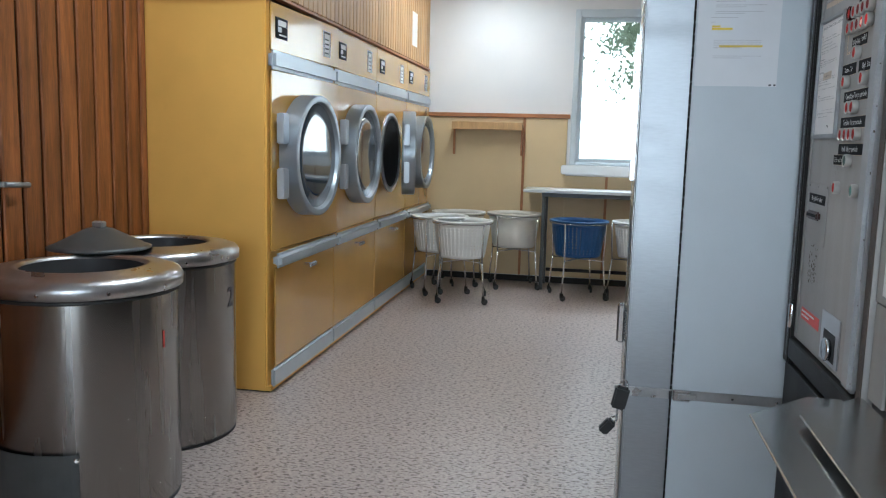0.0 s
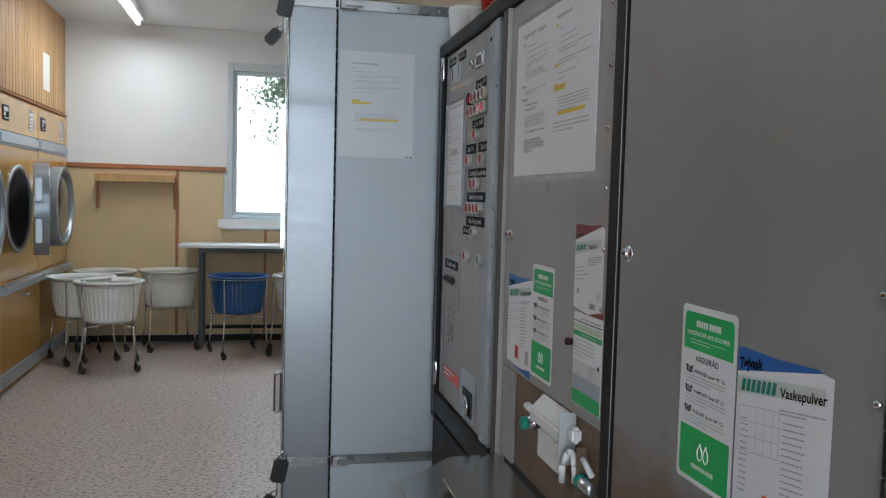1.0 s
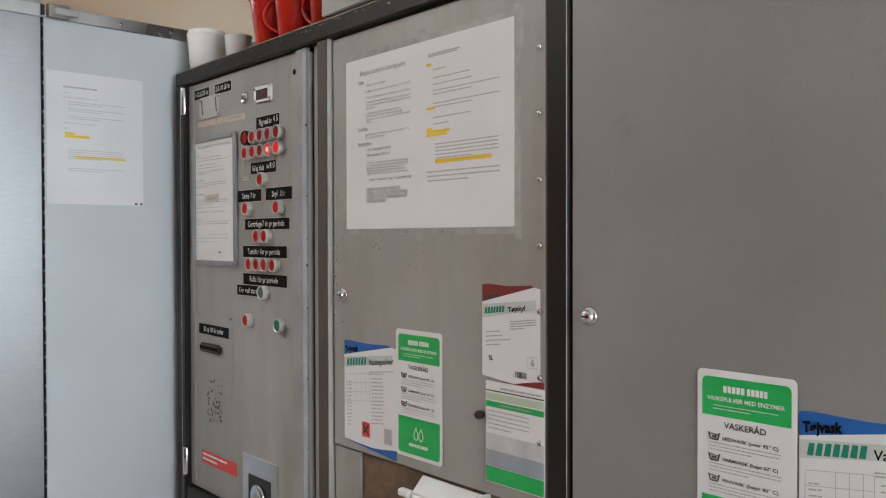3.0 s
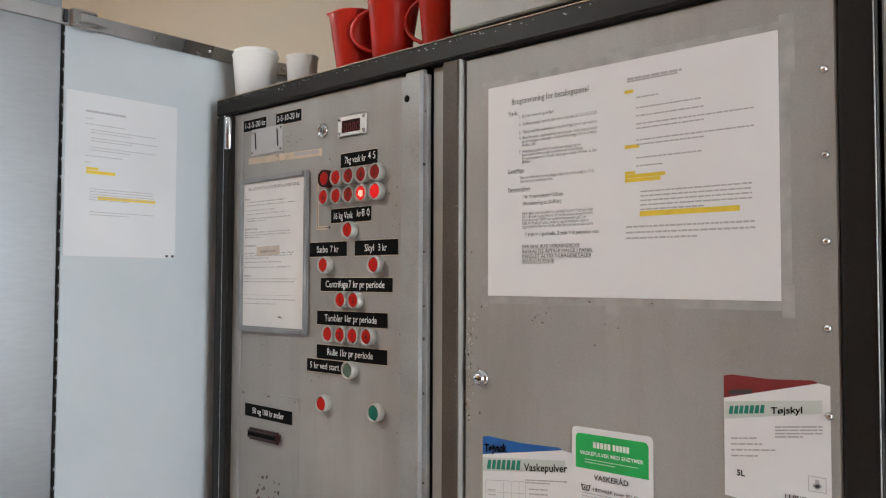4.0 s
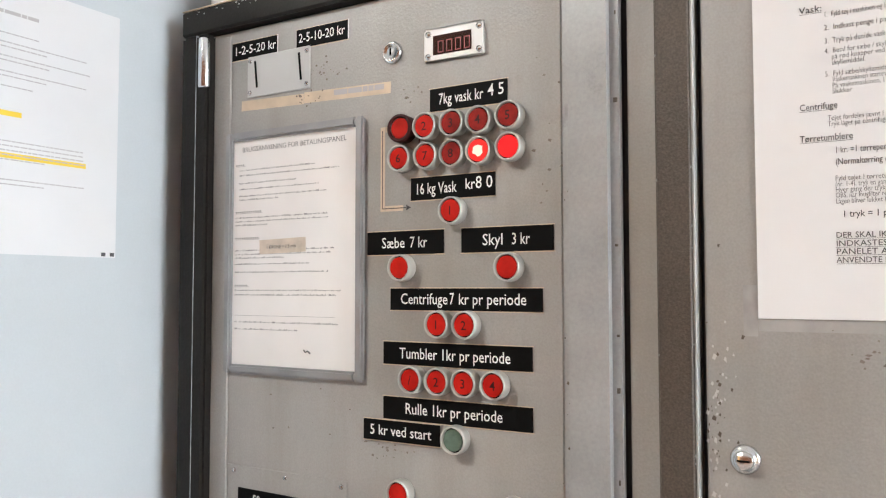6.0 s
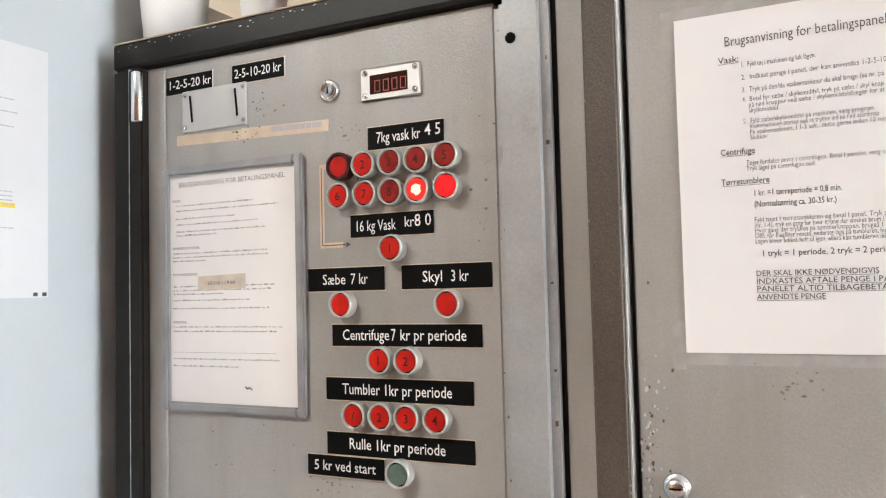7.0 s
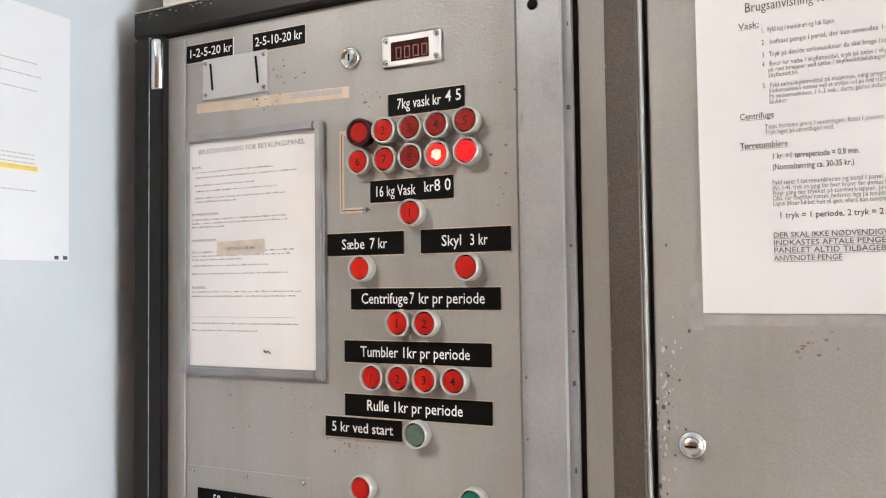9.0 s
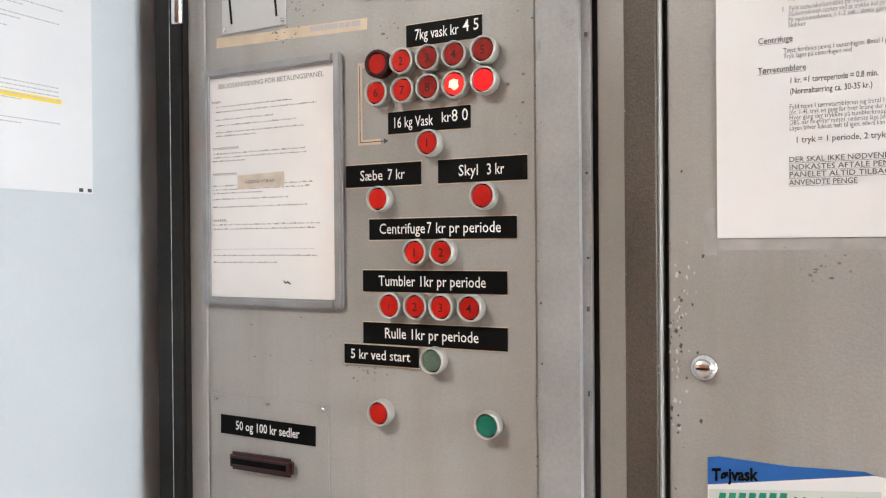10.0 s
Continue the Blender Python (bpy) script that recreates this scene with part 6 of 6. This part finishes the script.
def spout(y0, y1, z0, z1, knob_y, depth=0.05):
    th = thing("powder_spout", (XP, (y0 + y1) / 2, z0), "white plastic powder spout with a green and chrome knob", "dispenser spout", "dispenser spouts")
    hood = B(XP - depth, XP + 0.008, y0 + 0.04, y1, z1 - 0.05, z1, 0.0)
    for v in hood.verts:
        if v.co.x < XP - depth * 0.5 and v.co.z > z1 - 0.02:
            v.co.z -= 0.028
    bmesh.ops.bevel(hood, geom=list(hood.edges), offset=0.004, segments=2, affect='EDGES')
    part("hood", hood, M_WHITEPL, th)
    part("chute", B(XP - depth * 0.8, XP + 0.008, y0 + 0.055, y1 - 0.035, z0, z1 - 0.051, 0.005, 2), M_WHITEPL, th)
    part("side_plate", B(XP - depth - 0.002, XP + 0.008, y0 + 0.034, y0 + 0.037, z1 - 0.085, z1 + 0.003, 0.001), M_PLATE, th)
    part("end_block", B(XP - depth * 0.45, XP + 0.008, y0 + 0.006, y0 + 0.033, z1 - 0.042, z1 - 0.016, 0.005, 2), M_WHITEPL, th)
    part("tab", B(XP - depth - 0.002, XP - depth + 0.012, y1 + 0.001, y1 + 0.03, z1 - 0.038, z1 - 0.026, 0.003), M_WHITEPL, th)
    kz = z1 - 0.062
    k = part("knob", lathe(bmesh.new(), [(0.0, 0), (0.012, 0), (0.012, 0.025), (0.0, 0.025)], 20, on_panel(knob_y, kz, -0.008)), M_CHROME, th, "chrome knob")
    part("cap", lathe(bmesh.new(), [(0.0115, 0.0255), (0.0122, 0.030), (0.0118, 0.036), (0.009, 0.038), (0.0, 0.0382)], 20, on_panel(knob_y, kz, -0.008)), M_TEAL, k, "green cap")
    return th


spout(1.222, 1.412, 0.876, 0.984, 1.428, 0.020)
spout(0.70, 0.885, 0.80, 0.975, 0.905)
lv = thing("rinse_lever", (XP, 1.22, 0.88), "white rinse aid lever with green and chrome nozzle", "dispenser lever")
for yb in (1.262, 1.206):
    part("bracket", B(XP - 0.010, XP + 0.008, yb, yb + 0.004, 0.868, 0.945, 0.001), M_BROWN, lv, "stained mounting bracket")
part("arm", tube(bmesh.new(), [(XP - 0.013, 1.258, 0.872), (XP - 0.016, 1.250, 0.905), (XP - 0.013, 1.236, 0.928), (XP - 0.010, 1.224, 0.930), (XP - 0.009, 1.216, 0.912), (XP - 0.009, 1.212, 0.885)], 0.0055, 10), M_WHITEPL, lv)
part("link", tube(bmesh.new(), [(XP - 0.004, 1.196, 0.930), (XP - 0.004, 1.160, 0.915)], 0.005, 10), M_WHITEPL, lv)
part("nozzle", lathe(bmesh.new(), [(0.0, 0), (0.009, 0), (0.010, 0.003), (0.010, 0.035), (0.0, 0.035)], 18, Matrix.Translation((XP - 0.005, 1.192, 0.893)) @ pose(0, 0, 0, 90, 0, 0)), M_ALU, lv)
part("nozzle_cap", lathe(bmesh.new(), [(0.0, 0), (0.0115, 0), (0.0115, 0.010), (0.0, 0.010)], 18, Matrix.Translation((XP - 0.005, 1.2025, 0.893)) @ pose(0, 0, 0, 90, 0, 0)), M_TEAL, lv, "green cap")

# ---- cups on the cabinet ----
def sweep(bm, pts, rx, ry, segs=10):
    """One smooth bar of oval section along points that lie in the local xz plane."""
    pts = [Vector(p) for p in pts]
    rings = []
    for i, p in enumerate(pts):
        d = (pts[min(i + 1, len(pts) - 1)] - pts[max(i - 1, 0)]).normalized()
        side = Vector((0, 1, 0))
        up = d.cross(side).normalized()
        rings.append([bm.verts.new(p + side * (math.cos(2 * math.pi * k / segs) * rx) + up * (math.sin(2 * math.pi * k / segs) * ry)) for k in range(segs)])
    for a, b in zip(rings, rings[1:]):
        for k in range(segs):
            bm.faces.new((a[k], a[(k + 1) % segs], b[(k + 1) % segs], b[k])).smooth = True
    bm.faces.new(rings[0][::-1]), bm.faces.new(rings[-1])
    return bm


def cup(x, y, r0, r1, h, lift=0.0):
    prof = [(0.0, 0.0), (r0 - 0.003, 0.0), (r0, 0.003), (r1, h - 0.003), (r1 + 0.0016, h - 0.001), (r1 + 0.001, h + 0.0008), (r1 - 0.001, h), (r0 - 0.002, 0.005), (0.0, 0.005)]
    return lathe(bmesh.new(), prof, 40, Matrix.Translation((x, y, 1.7635 + lift)))


solid("plastic_cup", cup(0.577, 2.252, 0.038, 0.0455, 0.092), M_CUP, "white plastic cup holding another on the cabinet", "cup", "white cups")
solid("plastic_cup", cup(0.5765, 2.2505, 0.0345, 0.0425, 0.094, 0.0055), M_CUP, "white plastic cup stacked in another one", "cup", "white cups")
solid("measuring_cup", cup(0.588, 2.114, 0.026, 0.0305, 0.066), M_CUP, "small cloudy white measuring cup on the cabinet", "cup")


def jug(x, y, rz, h=0.125, handle=True):
    th = thing("red_jug", (x, y, 1.7635), "red plastic measuring jug with a loop handle", "jug", "red jugs", rz=rz)
    body = lathe(bmesh.new(), [(0.0, 0.0), (0.029, 0.0), (0.031, 0.003), (0.041, h - 0.002), (0.0425, h), (0.0395, h), (0.0285, 0.005), (0.0, 0.005)], 40)
    for v in body.verts:
        # pouring lip on the side away from the handle
        lip = max(0.0, -v.co.x / 0.042) ** 10 * max(0.0, (v.co.z - h + 0.03) / 0.03)
        v.co.x -= 0.011 * lip
        v.co.z += 0.004 * lip
    part("body", body, M_REDPL, th, local=True)
    if handle:
        pts = [(0.033, 0, 0.028)] + [(0.040 + 0.006 * k / 10 + 0.029 * math.sin(math.pi * k / 10) ** 0.7, 0, 0.030 + (h - 0.042) * k / 10) for k in range(11)] + [(0.040, 0, h - 0.010)]
        part("handle", sweep(bmesh.new(), pts, 0.0065, 0.0035), M_REDPL, th, local=True)


jug(0.580, 1.952, -60, 0.110)
jug(0.580, 1.858, 118, 0.110)
jug(0.592, 1.752, 100, 0.112)

# ---- outdoors ----
solid("ground", B(-300, 300, WALL_F + 0.21, 600, -0.6, -0.5), M_GROUND, "sunlit lawn outside the window", "lawn", kind="structure")
solid("backdrop", B(-60, 60, 60, 60.2, -0.5, 45), M_GLOW, "overexposed bright sky and haze outside", "backdrop", kind="structure")


def tree(x, y, h, spread, seed, leaves):
    rr = random.Random(seed)
    th = thing("tree", (x, y, -0.5), "leafy green tree in bright daylight outside", "tree", "trees")
    bm = bmesh.new()
    lathe(bm, [(0.20, 0), (0.15, h * 0.35), (0.07, h * 0.8), (0.02, h)], 10)
    tips = []
    for k in range(16):
        a, z = rr.uniform(0, 6.28), h * rr.uniform(0.60, 0.98)
        ln = spread * rr.uniform(0.5, 1.0)
        p0 = Vector((0, 0, z))
        p1 = p0 + Vector((math.cos(a) * ln * 0.5, math.sin(a) * ln * 0.5, ln * 0.15))
        p2 = p1 + Vector((math.cos(a + 0.3) * ln * 0.5, math.sin(a + 0.3) * ln * 0.5, -ln * 0.05))
        tube(bm, [p0, p1, p2], 0.025, 5)
        tips += [(p0 + p1) / 2, p1, (p1 + p2) / 2, p2]
    part("trunk", bm, M_BARK, th, local=True)
    vs, fs = [], []
    for k in range(leaves):
        c = tips[rr.randrange(len(tips))] + Vector((rr.gauss(0, 0.25), rr.gauss(0, 0.25), rr.gauss(0, 0.18)))
        s = rr.uniform(0.025, 0.06)
        e = Euler((rr.uniform(0, 6.3), rr.uniform(0, 6.3), 0)).to_matrix()
        i = len(vs)
        vs += [c + e @ Vector(p) for p in ((-s, 0, 0), (0, -s * 0.5, 0), (s, 0, 0), (0, s * 0.5, 0))]
        fs.append((i, i + 1, i + 2, i + 3))
    me = bpy.data.meshes.new("crown")
    me.from_pydata(vs, [], fs)
    me.materials.append(M_LEAF)
    ob = new("crown", me)
    ob.parent = th


tree(1.0, 13.2, 4.6, 1.3, 3, 11000)
